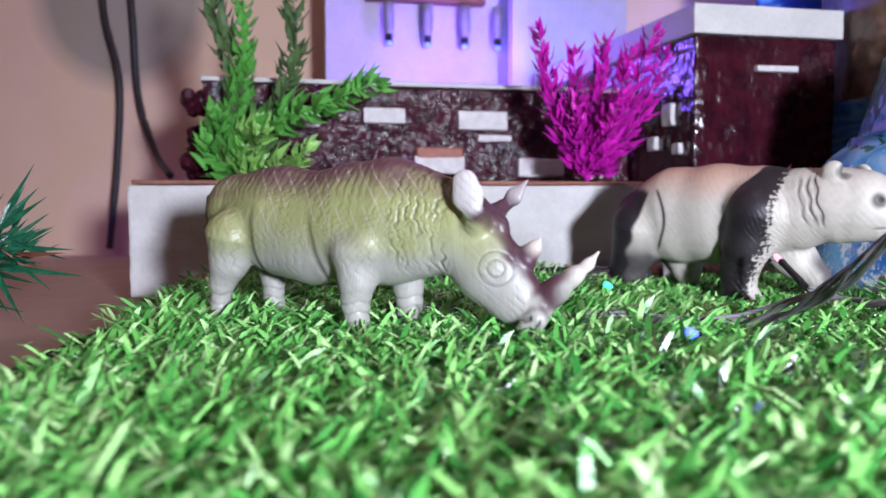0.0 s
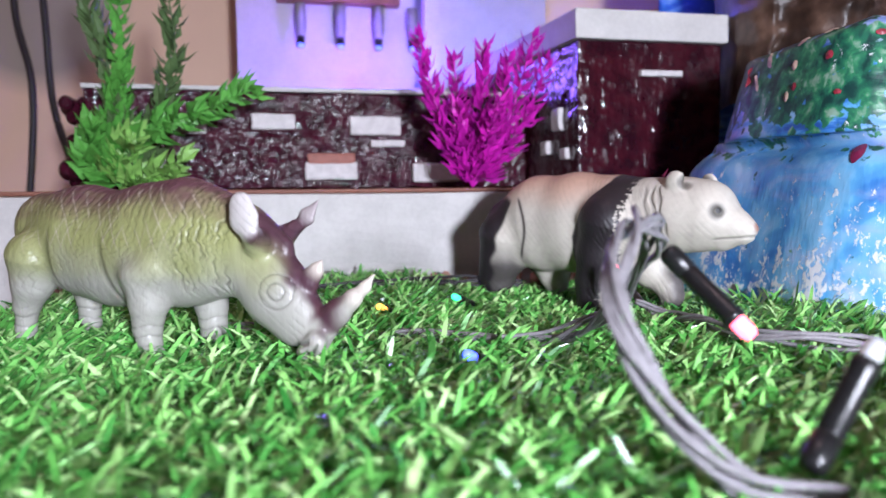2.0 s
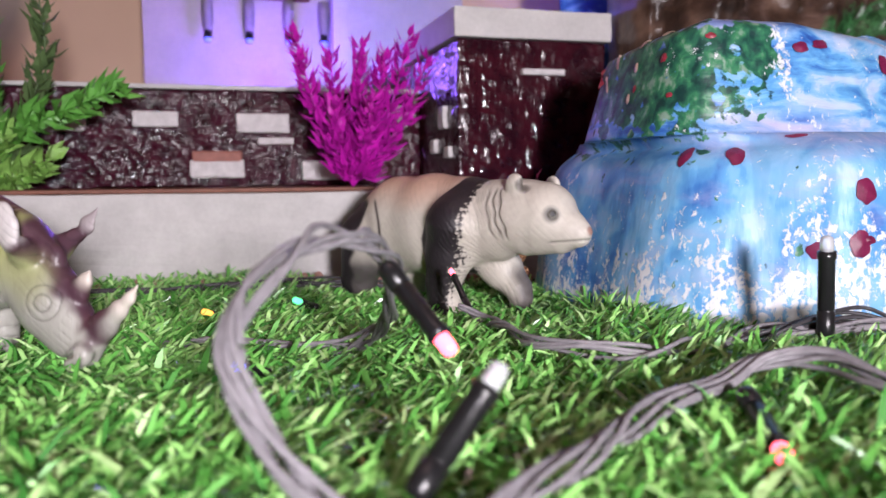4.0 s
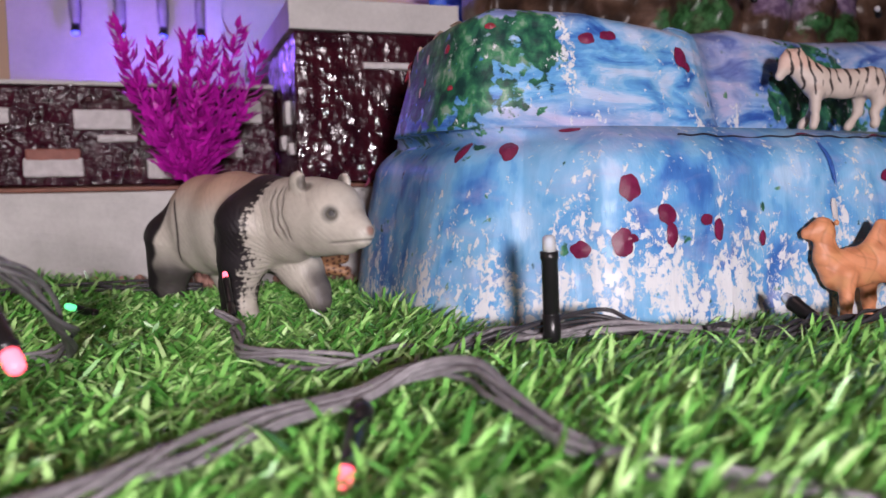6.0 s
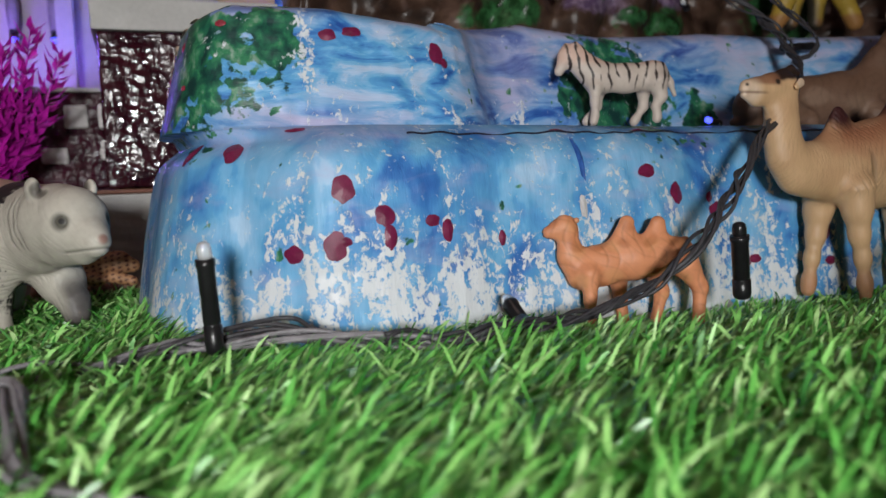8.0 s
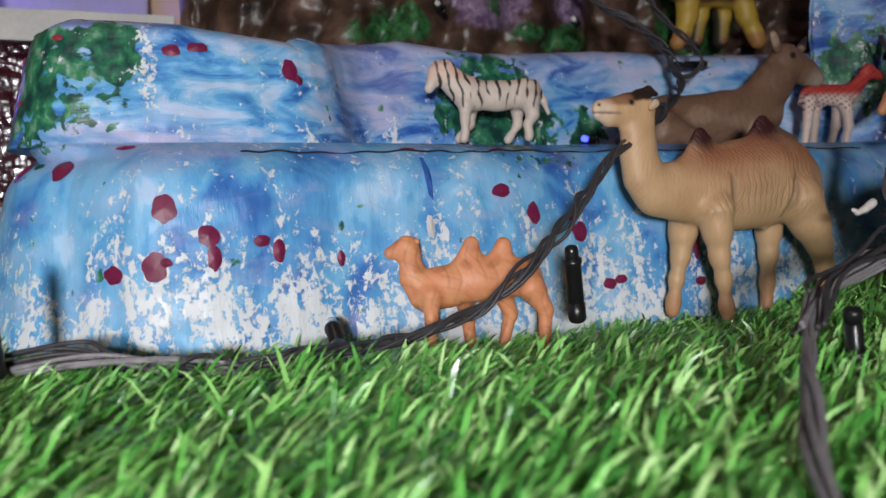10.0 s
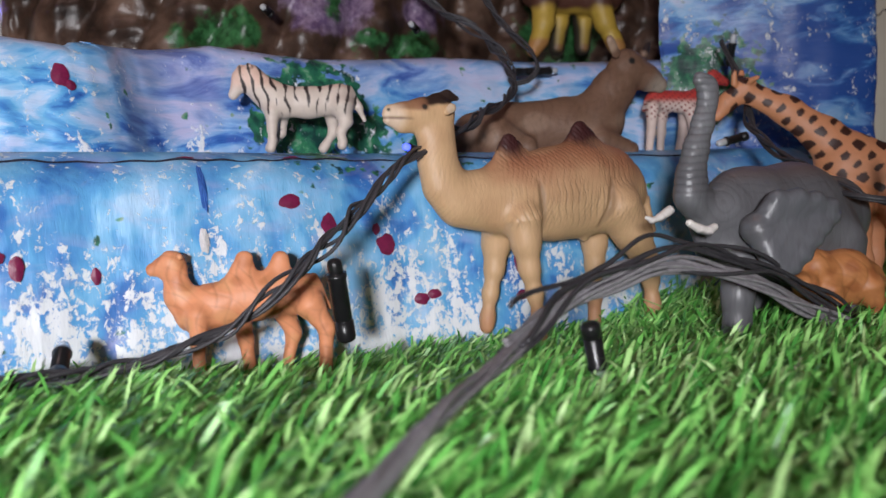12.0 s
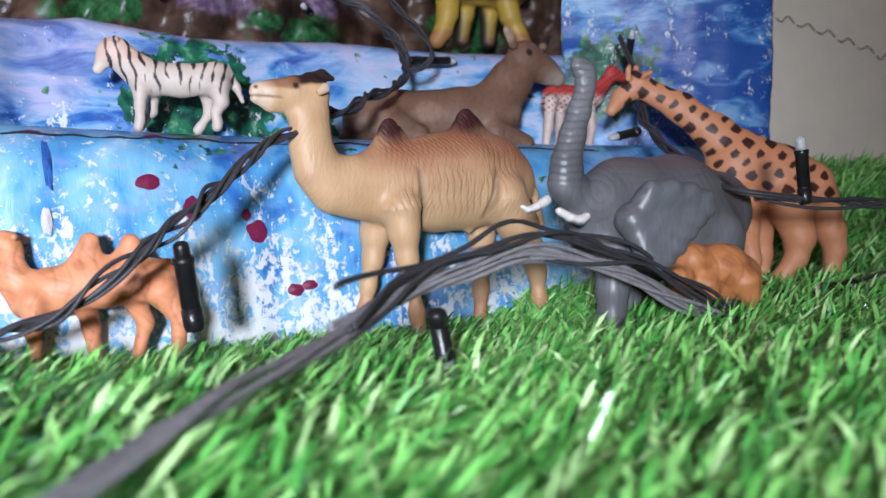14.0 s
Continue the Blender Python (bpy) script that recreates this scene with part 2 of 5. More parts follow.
BULB_GREEN = glow("green_bulb", (0.05, 0.9, 0.30), 3.0)
BULB_BLUE = glow("blue_bulb", (0.06, 0.09, 1.0), 4.5)
BULB_AMBER = glow("amber_bulb", (1.0, 0.42, 0.04), 3.0)


# ---- mesh helpers ----
def mesh_from(name, verts, faces, material, smooth=True):
    me = bpy.data.meshes.new(name)
    verts, faces = np.asarray(verts, dtype=np.float32), np.asarray(faces, dtype=np.int32)
    nf, k = faces.shape
    me.vertices.add(len(verts))
    me.vertices.foreach_set("co", verts.ravel())
    me.loops.add(nf * k)
    me.loops.foreach_set("vertex_index", faces.ravel())
    me.polygons.add(nf)
    me.polygons.foreach_set("loop_start", np.arange(0, nf * k, k, dtype=np.int32))
    me.polygons.foreach_set("loop_total", np.full(nf, k, dtype=np.int32))
    me.polygons.foreach_set("use_smooth", np.full(nf, smooth))
    me.update(calc_edges=True)
    me.validate()
    me.materials.append(material)
    return me


def paint(me, name, colours):
    layer = me.color_attributes.new(name, "FLOAT_COLOR", "POINT")
    rgba = np.ones((len(me.vertices), 4), dtype=np.float32)
    rgba[:, :3] = colours
    layer.data.foreach_set("color", rgba.ravel())


def part(name, bm, material, parent, label=""):
    """Links a bmesh, or a ready mesh, as one mesh object under a thing or a part."""
    if isinstance(bm, bmesh.types.BMesh):
        me = bpy.data.meshes.new(name)
        bm.to_mesh(me)
        bm.free()
        me.materials.append(material)
    else:
        me = bm
    ob = new(name, me)
    ob.parent = parent
    if label:
        ob["label"] = label
    return ob


def thing(name, label, category, group="", kind="", at=(0, 0, 0), turn=0.0):
    ob = new(name)
    ob.matrix_world = pose(*at, 0, 0, turn)
    return tagged(ob, label, category, group, kind)


def box(x0, x1, y0, y1, z0, z1, bevel=0.0, rough=0.0, cuts=0):
    bm = bmesh.new()
    bmesh.ops.create_cube(bm, size=1)
    for v in bm.verts:
        v.co = Vector((x0 + (v.co.x + .5) * (x1 - x0), y0 + (v.co.y + .5) * (y1 - y0), z0 + (v.co.z + .5) * (z1 - z0)))
    if bevel:
        bmesh.ops.bevel(bm, geom=bm.edges[:], offset=bevel, segments=2, affect="EDGES", profile=0.6)
    if cuts:
        bmesh.ops.subdivide_edges(bm, edges=bm.edges[:], cuts=cuts, use_grid_fill=True)
    if rough:
        for v in bm.verts:
            v.co += Vector(noise.noise_vector(v.co * 90)) * rough
    return bm


def spline(points, n):
    """A smooth line through the points, as n points."""
    p = np.array(points, dtype=float)
    p = np.vstack([2 * p[0] - p[1], p, 2 * p[-1] - p[-2]])
    u = np.linspace(0, len(points) - 1 - 1e-6, n)
    i = u.astype(int)
    f = (u - i)[:, None]
    a, b, c, d = p[i], p[i + 1], p[i + 2], p[i + 3]
    return 0.5 * (2 * b + (c - a) * f + (2 * a - 5 * b + 4 * c - d) * f ** 2 + (3 * b - a - 3 * c + d) * f ** 3)


def frames_along(line):
    t = np.gradient(line, axis=0)
    t /= np.linalg.norm(t, axis=1)[:, None] + 1e-12
    ref = np.where(np.abs(t[:, 2:3]) > 0.9, np.array([[0, 1.0, 0]]), np.array([[0, 0, 1.0]]))
    a = np.cross(t, ref)
    a /= np.linalg.norm(a, axis=1)[:, None] + 1e-12
    return t, a, np.cross(a, t)


def tube(name, line, radius, material, sides=7):
    line = np.asarray(line)
    n = len(line)
    r = np.broadcast_to(np.asarray(radius, dtype=float), (n,))
    _, a, b = frames_along(line)
    ang = np.linspace(0, 2 * math.pi, sides, endpoint=False)
    ring = a[:, None] * np.cos(ang)[None, :, None] + b[:, None] * np.sin(ang)[None, :, None]
    v = np.vstack([(line[:, None] + ring * r[:, None, None]).reshape(-1, 3), line[:1], line[-1:]])
    i, j = np.meshgrid(np.arange(n - 1), np.arange(sides), indexing="ij")
    j2 = (j + 1) % sides
    quads = np.stack([i * sides + j, i * sides + j2, (i + 1) * sides + j2, (i + 1) * sides + j], -1).reshape(-1, 4)
    k = np.arange(sides)
    k2 = (k + 1) % sides
    tris = np.vstack([np.stack([quads[:, 0], quads[:, 1], quads[:, 2]], -1), np.stack([quads[:, 0], quads[:, 2], quads[:, 3]], -1),
                      np.stack([np.full(sides, n * sides), k2, k], -1),
                      np.stack([np.full(sides, n * sides + 1), (n - 1) * sides + k, (n - 1) * sides + k2], -1)])
    return mesh_from(name, v, tris, material)


class Solid:
    """A solid grown from tapering limbs that melt into one another. Millimetres; x ahead, y to its left, z up."""
    def __init__(self):
        self.parts = []

    def limb(self, *balls, flat=1.0, k=5.0):
        if len(balls) == 1:
            balls = (balls[0], balls[0])
        for a, b in zip(balls[:-1], balls[1:]):
            self.parts.append((np.array(a, dtype=np.float32), np.array(b, dtype=np.float32), flat, k))

    def grow(self, name, step, material, relief=None):
        lo = np.min([np.minimum(a[:3] - a[3], b[:3] - b[3]) for a, b, _, _ in self.parts], axis=0) - 3 * step
        hi = np.max([np.maximum(a[:3] + a[3], b[:3] + b[3]) for a, b, _, _ in self.parts], axis=0) + 3 * step
        axes = [np.arange(l, h, step, dtype=np.float32) for l, h in zip(lo, hi)]
        field = np.full([len(x) for x in axes], 50.0, dtype=np.float32)
        for a, b, flat, k in self.parts:
            reach = max(a[3], b[3]) + k + 2 * step
            cut = []
            for d in range(3):
                l, h = min(a[d], b[d]) - reach, max(a[d], b[d]) + reach
                cut.append(slice(max(0, int((l - lo[d]) / step)), min(len(axes[d]), int((h - lo[d]) / step) + 2)))
            X, Y, Z = np.meshgrid(axes[0][cut[0]], axes[1][cut[1]], axes[2][cut[2]], indexing="ij", sparse=True)
            d = b[:3] - a[:3]
            px, py, pz = X - a[0], Y - a[1], Z - a[2]
            t = np.clip((px * d[0] + py * d[1] + pz * d[2]) / max(float(d @ d), 1e-6), 0, 1)
            r = a[3] + (b[3] - a[3]) * t
            dist = np.sqrt((px - t * d[0]) ** 2 + ((py - t * d[1]) / flat) ** 2 + (pz - t * d[2]) ** 2) - r
            old = field[tuple(cut)]
            mix = np.maximum(k - np.abs(old - dist), 0) / k
            field[tuple(cut)] = np.minimum(old, dist) - mix * mix * k * 0.25
        if relief is not None:
            X, Y, Z = np.meshgrid(*axes, indexing="ij", sparse=True)
            field += relief(X, Y, Z)
        verts, quads = skin(field, lo, step)
        me = mesh_from(name, verts / 1000, quads, material)
        return me, verts


def skin(f, origin, step):
    """The zero surface of a field on a grid, one vertex a crossed cell."""
    s = f < 0
    nx, ny, nz = (n - 1 for n in f.shape)
    total, count = np.zeros((nx, ny, nz, 3), dtype=np.float32), np.zeros((nx, ny, nz), dtype=np.float32)
    corner = [(i, j, k) for i in (0, 1) for j in (0, 1) for k in (0, 1)]
    for p in corner:
        for axis in range(3):
            if p[axis]:
                continue
            q = list(p)
            q[axis] = 1
            A = f[p[0]:p[0] + nx, p[1]:p[1] + ny, p[2]:p[2] + nz]
            B = f[q[0]:q[0] + nx, q[1]:q[1] + ny, q[2]:q[2] + nz]
            hit = (A < 0) != (B < 0)
            w = A[hit] / (A[hit] - B[hit])
            add = np.tile(np.array(p, dtype=np.float32), (len(w), 1))
            add[:, axis] += w
            total[hit] += add
            count[hit] += 1
    live = count > 0
    index = np.full(live.shape, -1, dtype=np.int64)
    index[live] = np.arange(live.sum())
    cell = np.argwhere(live).astype(np.float32)
    verts = (cell + total[live] / count[live][:, None]) * step + origin
    quads = []
    for axis in range(3):
        u, v = (axis + 1) % 3, (axis + 2) % 3
        lo, hi = [slice(None)] * 3, [slice(None)] * 3
        lo[axis], hi[axis] = slice(0, -1), slice(1, None)
        a, b = s[tuple(lo)], s[tuple(hi)]
        for flip in (False, True):
            e = np.argwhere((a & ~b) if not flip else (~a & b))
            e = e[(e[:, u] > 0) & (e[:, v] > 0) & (e[:, u] < index.shape[u]) & (e[:, v] < index.shape[v])]
            ids = []
            for du, dv in ((-1, -1), (0, -1), (0, 0), (-1, 0)):
                g = e.copy()
                g[:, u] += du
                g[:, v] += dv
                ids.append(index[g[:, 0], g[:, 1], g[:, 2]])
            quad = np.stack(ids, -1)
            quads.append(quad[:, ::-1] if flip else quad)
    quads = np.vstack(quads)
    return verts, quads[(quads >= 0).all(axis=1)]


def ramp01(x, a, b):
    t = np.clip((x - a) / (b - a), 0, 1)
    return t * t * (3 - 2 * t)


def wobble(p, scale, seed=0.0):
    """Cheap smooth noise from sines, about -1 to 1."""
    x, y, z = (p * scale).T
    return (np.sin(x * 1.7 + 1.3 * np.sin(y * 1.1 + seed) + seed) + np.sin(y * 1.9 + 1.1 * np.sin(z * 1.3 + 2 * seed))
            + np.sin(z * 2.1 + 1.2 * np.sin(x * 0.9 + 3 * seed))) / 3


def blend(base, colour, weight):
    return base + (np.array(colour) - base) * np.clip(weight, 0, 1)[:, None]


def near(p, c, r, soft=0.6):
    """1 inside a ball round c, fading over soft mm."""
    return 1 - ramp01(np.linalg.norm(p - np.array(c), axis=1), r - soft, r + soft)


# ---- the room ----
tagged(part("wall_back", box(-2.2, 2.6, 1.05, 1.15, -0.022, 2.4), WALL, None), "beige painted plaster room wall behind the display", "wall", kind="structure")
tagged(part("wall_left", box(-2.3, -2.2, -2.4, 1.15, -0.022, 2.4), WALL, None), "beige painted plaster side wall of the room", "wall", kind="structure")
tagged(part("wall_right", box(2.6, 2.7, -2.4, 1.15, -0.022, 2.4), WALL, None), "beige painted plaster side wall of the room", "wall", kind="structure")
tagged(part("wall_front", box(-2.3, 2.7, -2.5, -2.4, -0.022, 2.4), WALL, None), "beige painted plaster wall facing the display", "wall", kind="structure")
tagged(part("ceiling", box(-2.3, 2.7, -2.5, 1.15, 2.4, 2.5), CEIL, None), "pale painted flat room ceiling", "ceiling", kind="structure")
tagged(part("floor", box(-2.3, 2.7, -2.5, 1.15, -0.12, -0.022), TABLE, None), "reddish beige plain floor under the display", "floor", kind="structure")

# ---- plan lines of the painted mountain ----
LOW = [(.345, .60), (.250, .555), (.236, .515), (.251, .455), (.2655, .402), (.288, .373), (.322, .359), (.357, .351), (.392, .359),
       (.430, .374), (.475, .387), (.515, .399), (.562, .424), (.615, .432), (.700, .452), (.800, .475), (.905, .500)]
UPP = [(.37, .60), (.290, .555), (.263, .50), (.266, .455), (.281, .415), (.305, .398), (.332, .399), (.362, .405), (.392, .414),
       (.420, .424), (.436, .440), (.456, .474), (.520, .499), (.590, .525), (.700, .545), (.800, .538), (.905, .508)]
COLS = 620
low_line, upp_line = spline(LOW, COLS), spline(UPP, COLS)


def smooth_height(x):
    return np.interp(x, [.25, .27, .30, .36, .42, .45, .48, .54, .62, .70, .91], [.140, .148, .153, .152, .146, .152, .158, .154, .160, .159, .162])


def mountain_grid():
    """Rows of points from the foot, over the ledge, to the flat top behind."""
    t = np.gradient(low_line, axis=0)
    nrm = np.stack([-t[:, 1], t[:, 0]], -1)
    nrm /= np.linalg.norm(nrm, axis=1)[:, None]
    rows = []
    edge = low_line + nrm * 0.014
    for a in np.linspace(0, 1, 60):
        z = -0.020 + 0.106 * a
        lean = 0.010 * a ** 2 + 0.010 * max(0, (a - .86) / .14) ** 2
        left = np.interp(low_line[:, 0], [.23, .27, .31, .345], [0.009, 0.010, 0.012, 0.0]) * a
        rows.append(np.column_stack([low_line + nrm * (lean + left)[:, None] if np.ndim(lean + left) else low_line + nrm * lean, np.full(COLS, z)]))
    last = rows[-1][:, :2]
    for a in np.linspace(0.12, 1, 10):
        rows.append(np.column_stack([last + (upp_line - last) * a, np.full(COLS, 0.0865 + 0.005 * min(1, a * 3))]))
    tu = np.gradient(upp_line, axis=0)
    nu = np.stack([-tu[:, 1], tu[:, 0]], -1)
    nu /= np.linalg.norm(nu, axis=1)[:, None]
    top = smooth_height(upp_line[:, 0])
    for a in np.linspace(0.03, 1, 44):
        lean = 0.016 * a + 0.012 * max(0, (a - .8) / .2) ** 2
        rows.append(np.column_stack([upp_line + nu * lean, 0.0915 + (top - 0.0915) * (1 - (1 - a) ** 1.25 if a > .8 else a * (1 - .2 ** 1.25) / .8)]))
    back = rows[-1]
    for a in np.linspace(0.1, 1, 8):
        goal = np.column_stack([np.maximum(back[:, 0], 0.42), np.maximum(back[:, 1] + 0.01, 0.70), back[:, 2] + 0.004])
        rows.append(back + (goal - back) * a)
    grid = np.array(rows)
    flat = grid.reshape(-1, 3)
    crumple = 0.0022 * wobble(flat, 45) + 0.0012 * wobble(flat, 130, 1.7) + 0.0005 * wobble(flat, 340, 0.4)
    grid[:, :, 1] += crumple.reshape(grid.shape[:2]) * np.interp(np.arange(len(rows)), [0, 60, 69, 112, 122], [1, .7, .8, 1, .2])[:, None]
    return grid


GRID = mountain_grid()


FLAT = GRID.reshape(-1, 3)
FRONT = FLAT[FLAT[:, 1] < 0.56]


def on_sheet(x, z):
    """The point of the painted sheet at x and z, and its outward direction, from the places round it."""
    d = (FRONT[:, 0] - x) ** 2 + (FRONT[:, 2] - z) ** 2
    some = FRONT[np.argpartition(d, 50)[:50]]
    some = some[some[:, 1] < some[:, 1].min() + 0.012]
    a, b, c = np.linalg.lstsq(np.column_stack([np.ones(len(some)), some[:, 0] - x, some[:, 2] - z]), some[:, 1], rcond=None)[0]
    b, c = max(-2.0, min(2.0, b)), max(-2.0, min(2.0, c))
    return np.array([x, a, z]), np.array([b, -1.0, c]) / math.sqrt(1 + b * b + c * c)


def grid_mesh(name, grid, material):
    r, c = grid.shape[:2]
    i, j = np.meshgrid(np.arange(r - 1), np.arange(c - 1), indexing="ij")
    quads = np.stack([i * c + j, i * c + j + 1, (i + 1) * c + j + 1, (i + 1) * c + j], -1).reshape(-1, 4)
    return mesh_from(name, grid.reshape(-1, 3), quads, material)


def spot_weight(x, z, cx, cz, rx, rz):
    return np.clip(1.25 - np.sqrt(((x - cx) / rx) ** 2 + ((z - cz) / rz) ** 2), 0, 1)


mountain = thing("painted_mountain", "crumpled paper mountain hand-painted blue and white", "model mountain")
me = grid_mesh("sheet", GRID, SHEET)
P = GRID.reshape(-1, 3)
X, Z = P[:, 0], P[:, 2]
green = np.maximum.reduce([spot_weight(X, Z, .287, .125, .045, .042), spot_weight(X, Z, .330, .135, .014, .03), spot_weight(X, Z, .527, .118, .032, .040) * 1.15, spot_weight(X, Z, .543, .128, .020, .024) * 1.1,
                           spot_weight(X, Z, .505, .107, .018, .012), spot_weight(X, Z, .560, .108, .022, .022),
                           spot_weight(X, Z, .60, .10, .016, .022) * .9])
white = np.interp(Z, [0, .02, .04, .07, .088], [.70, .55, .41, .29, .22]) + np.where(Z > .095, -.02, 0) + np.interp(X, [.28, .36, .5, .56, .62], [-.12, 0, .03, 0, -.12])
white = np.maximum(white, spot_weight(X, Z, .345, .125, .008, .03) * .55)
lilac = np.clip(spot_weight(X, Z, .34, .091, .06, .014) + spot_weight(X, Z, .30, .15, .05, .012) + spot_weight(X, Z, .44, .125, .022, .04) * .7
                + np.interp(Z, [.13, .155], [0, .55]) + np.interp(X, [.42, .48], [0, .4]) * (Z > .094) + spot_weight(X, Z, .46, .13, .02, .03), 0, 1) * 0.8
paint(me, "mask", np.column_stack([green, np.clip(white, 0, 1), lilac]))
part("sheet", me, SHEET, mountain)


def dab(x, z, w, h, material=PLUM, tilt=0.0):
    """One finger-print of paint lying on the sheet."""
    p, n = on_sheet(x, z)
    n = Vector(n)
    side = Vector((0, 0, 1)).cross(n).normalized()
    up = n.cross(side)
    bm = bmesh.new()
    ring = []
    for k in range(30):
        a = 2 * math.pi * k / 30
        q = 1 + 0.24 * noise.noise(Vector((math.cos(a) * 1.5, math.sin(a) * 1.5, x * 170)))
        u, v = math.cos(a) * w * q, math.sin(a) * h * q
        u, v = u * math.cos(tilt) - v * math.sin(tilt), u * math.sin(tilt) + v * math.cos(tilt)
        s, _ = on_sheet(x + (side * u + up * v).x, z + (side * u + up * v).z)
        d = (Vector(s) - Vector(p)).dot(n)
        ring.append(bm.verts.new(Vector(p) + side * u + up * v + n * (max(-.002, min(.002, d)) + 0.0009)))
    mid = bm.verts.new(Vector(p) + n * 0.0016)
    for k in range(30):
        bm.faces.new((ring[k], ring[(k + 1) % 30], mid))
    bmesh.ops.recalc_face_normals(bm, faces=bm.faces[:])
    return part("paint_dab", bm, material, mountain)


dab(0.2910, 0.0800, 0.0035, 0.0072)
dab(0.3110, 0.0800, 0.0042, 0.0063)
dab(0.3580, 0.0630, 0.0050, 0.0060)
dab(0.3370, 0.0360, 0.0045, 0.0038)
dab(0.3540, 0.0390, 0.0050, 0.0065)
dab(0.3580, 0.0410, 0.0030, 0.0020)
dab(0.3750, 0.0510, 0.0043, 0.0048)
dab(0.3770, 0.0420, 0.0028, 0.0056)
dab(0.3960, 0.0480, 0.0036, 0.0026)
dab(0.4030, 0.0430, 0.0028, 0.0049)
dab(0.4300, 0.0380, 0.0019, 0.0035)
dab(0.3390, 0.0890, 0.0052, 0.0018)
dab(0.3550, 0.1360, 0.0044, 0.0032)
dab(0.3660, 0.1380, 0.0050, 0.0027)
dab(0.4090, 0.1290, 0.0039, 0.0061)
dab(0.4130, 0.1240, 0.0024, 0.0024)
dab(0.5110, 0.0660, 0.0054, 0.0034)
dab(0.5580, 0.0430, 0.0054, 0.0051)
dab(0.5530, 0.0510, 0.0021, 0.0030)
dab(0.5760, 0.0140, 0.0042, 0.0030)
dab(0.5830, 0.0160, 0.0039, 0.0024)
dab(0.4650, 0.0870, 0.0042, 0.0017)
dab(0.5130, 0.0870, 0.0040, 0.0014)
dab(0.5290, 0.0540, 0.0041, 0.0058)
dab(0.6310, 0.0320, 0.0025, 0.0074)
dab(0.6330, 0.0120, 0.0040, 0.0025)
dab(0.2710, 0.1290, 0.0021, 0.0061, material=RUST)
dab(0.2870, 0.1320, 0.0023, 0.0026, material=RUST)
dab(0.2770, 0.1180, 0.0018, 0.0024, material=RUST)
dab(0.3060, 0.1410, 0.0026, 0.0017, material=RUST)
dab(0.2870, 0.1120, 0.0020, 0.0014, material=RUST)
dab(0.2480, 0.0690, 0.0011, 0.0086, material=PLUM)
dab(0.4730, 0.0740, 0.0016, 0.0125, material=NAVY)
dab(0.4730, 0.0500, 0.0020, 0.0060, material=CHALK)

for x, z, w, h, tl in ((.2755, .137, .0025, .006, .5), (.284, .143, .004, .0035, .3), (.271, .124, .0018, .005, .4), (.279, .130, .0022, .003, 0), (.2745, .113, .0018, .003, .2), (.292, .146, .004, .0025, .2)):
    dab(x, z, w, h, BEIGE, tl)
# Thin black tube added as the line of shade along the fold.
lip = GRID[59, 312:572] + np.array([0, -0.0002, 0.0005])
lip = lip + np.outer(0.0005 * np.sin(np.arange(260) * 0.11) + 0.0004 * np.sin(np.arange(260) * 0.37 + 1), (0, 0, 1))
part("fold_shade", tube("fold_shade", lip, 0.00045, FOLD_SHADE, 5), FOLD_SHADE, mountain, "thin dark line standing in for shade along the paper's fold")

# ---- rock tier behind ----
rock = thing("rock_wall", "dark brown painted paper rocks with green moss", "model rocks")
cols, rws = 260, 90
line = spline([(.335, .72), (.324, .645), (.35, .595), (.40, .57), (.47, .56), (.54, .575), (.61, .60), (.66, .655), (.74, .67), (.82, .66), (.88, .60)], cols)
g = np.zeros((rws, cols, 3))
for i, a in enumerate(np.linspace(0, 1, rws)):
    g[i] = np.column_stack([line, np.full(cols, 0.13 + 0.24 * a)])
    g[i, :, 1] += 0.03 * a
flat = g.reshape(-1, 3)
g[:, :, 1] += (0.010 * np.abs(np.sin(flat[:, 0] * 75 + 2 * np.sin(flat[:, 2] * 20))) + 0.006 * wobble(flat, 70) + 0.003 * wobble(flat, 190, .6)).reshape(rws, cols) * -1
me = grid_mesh("rock_face", g, ROCK)
flat = g.reshape(-1, 3)
X, Z = flat[:, 0], flat[:, 2]
moss = np.maximum.reduce([spot_weight(X, Z, .475, .178, .035, .022), spot_weight(X, Z, .60, .175, .05, .016), spot_weight(X, Z, .745, .20, .05, .06), spot_weight(X, Z, .55, .2, .02, .02) * .6])
lil = np.maximum.reduce([spot_weight(X, Z, .545, .20, .045, .035), spot_weight(X, Z, .62, .2, .03, .02) * .8])
paint(me, "mask", np.column_stack([moss, moss * 0, lil]))
part("rock_face", me, ROCK, rock)


def backdrop_sheet(name, points, z0, z1, label, whites):
    ob = thing(name, label, "painted sheet")
    c, r = 160, 120
    ln = spline(points, c)
    front = np.array([np.column_stack([ln, np.full(c, z0 + (z1 - z0) * a)]) for a in np.linspace(0, 1, r)])
    f = front.reshape(-1, 3)
    front[:, :, 1] += (0.003 * wobble(f, 40, .9) + 0.001 * wobble(f, 150)).reshape(r, c)
    back = front + np.array([0, 0.004, 0])
    grid = np.concatenate([front, back[::-1], front[:1]])
    m = grid_mesh("sheet", grid, DEEP)
    q = grid.reshape(-1, 3)
    gr = spot_weight(q[:, 0], q[:, 2], .80, .145, .04, .035) * .9
    paint(m, "mask", np.column_stack([gr, np.full(len(q), whites), np.full(len(q), .1)]))
    part("sheet", m, DEEP, ob)
    return ob


backdrop_sheet("painted_backdrop", [(.775, .548), (.82, .528), (.86, .507), (.90, .500), (.908, .502)], -0.01, 0.36, "deep blue painted paper sheet with white dabs", .25)
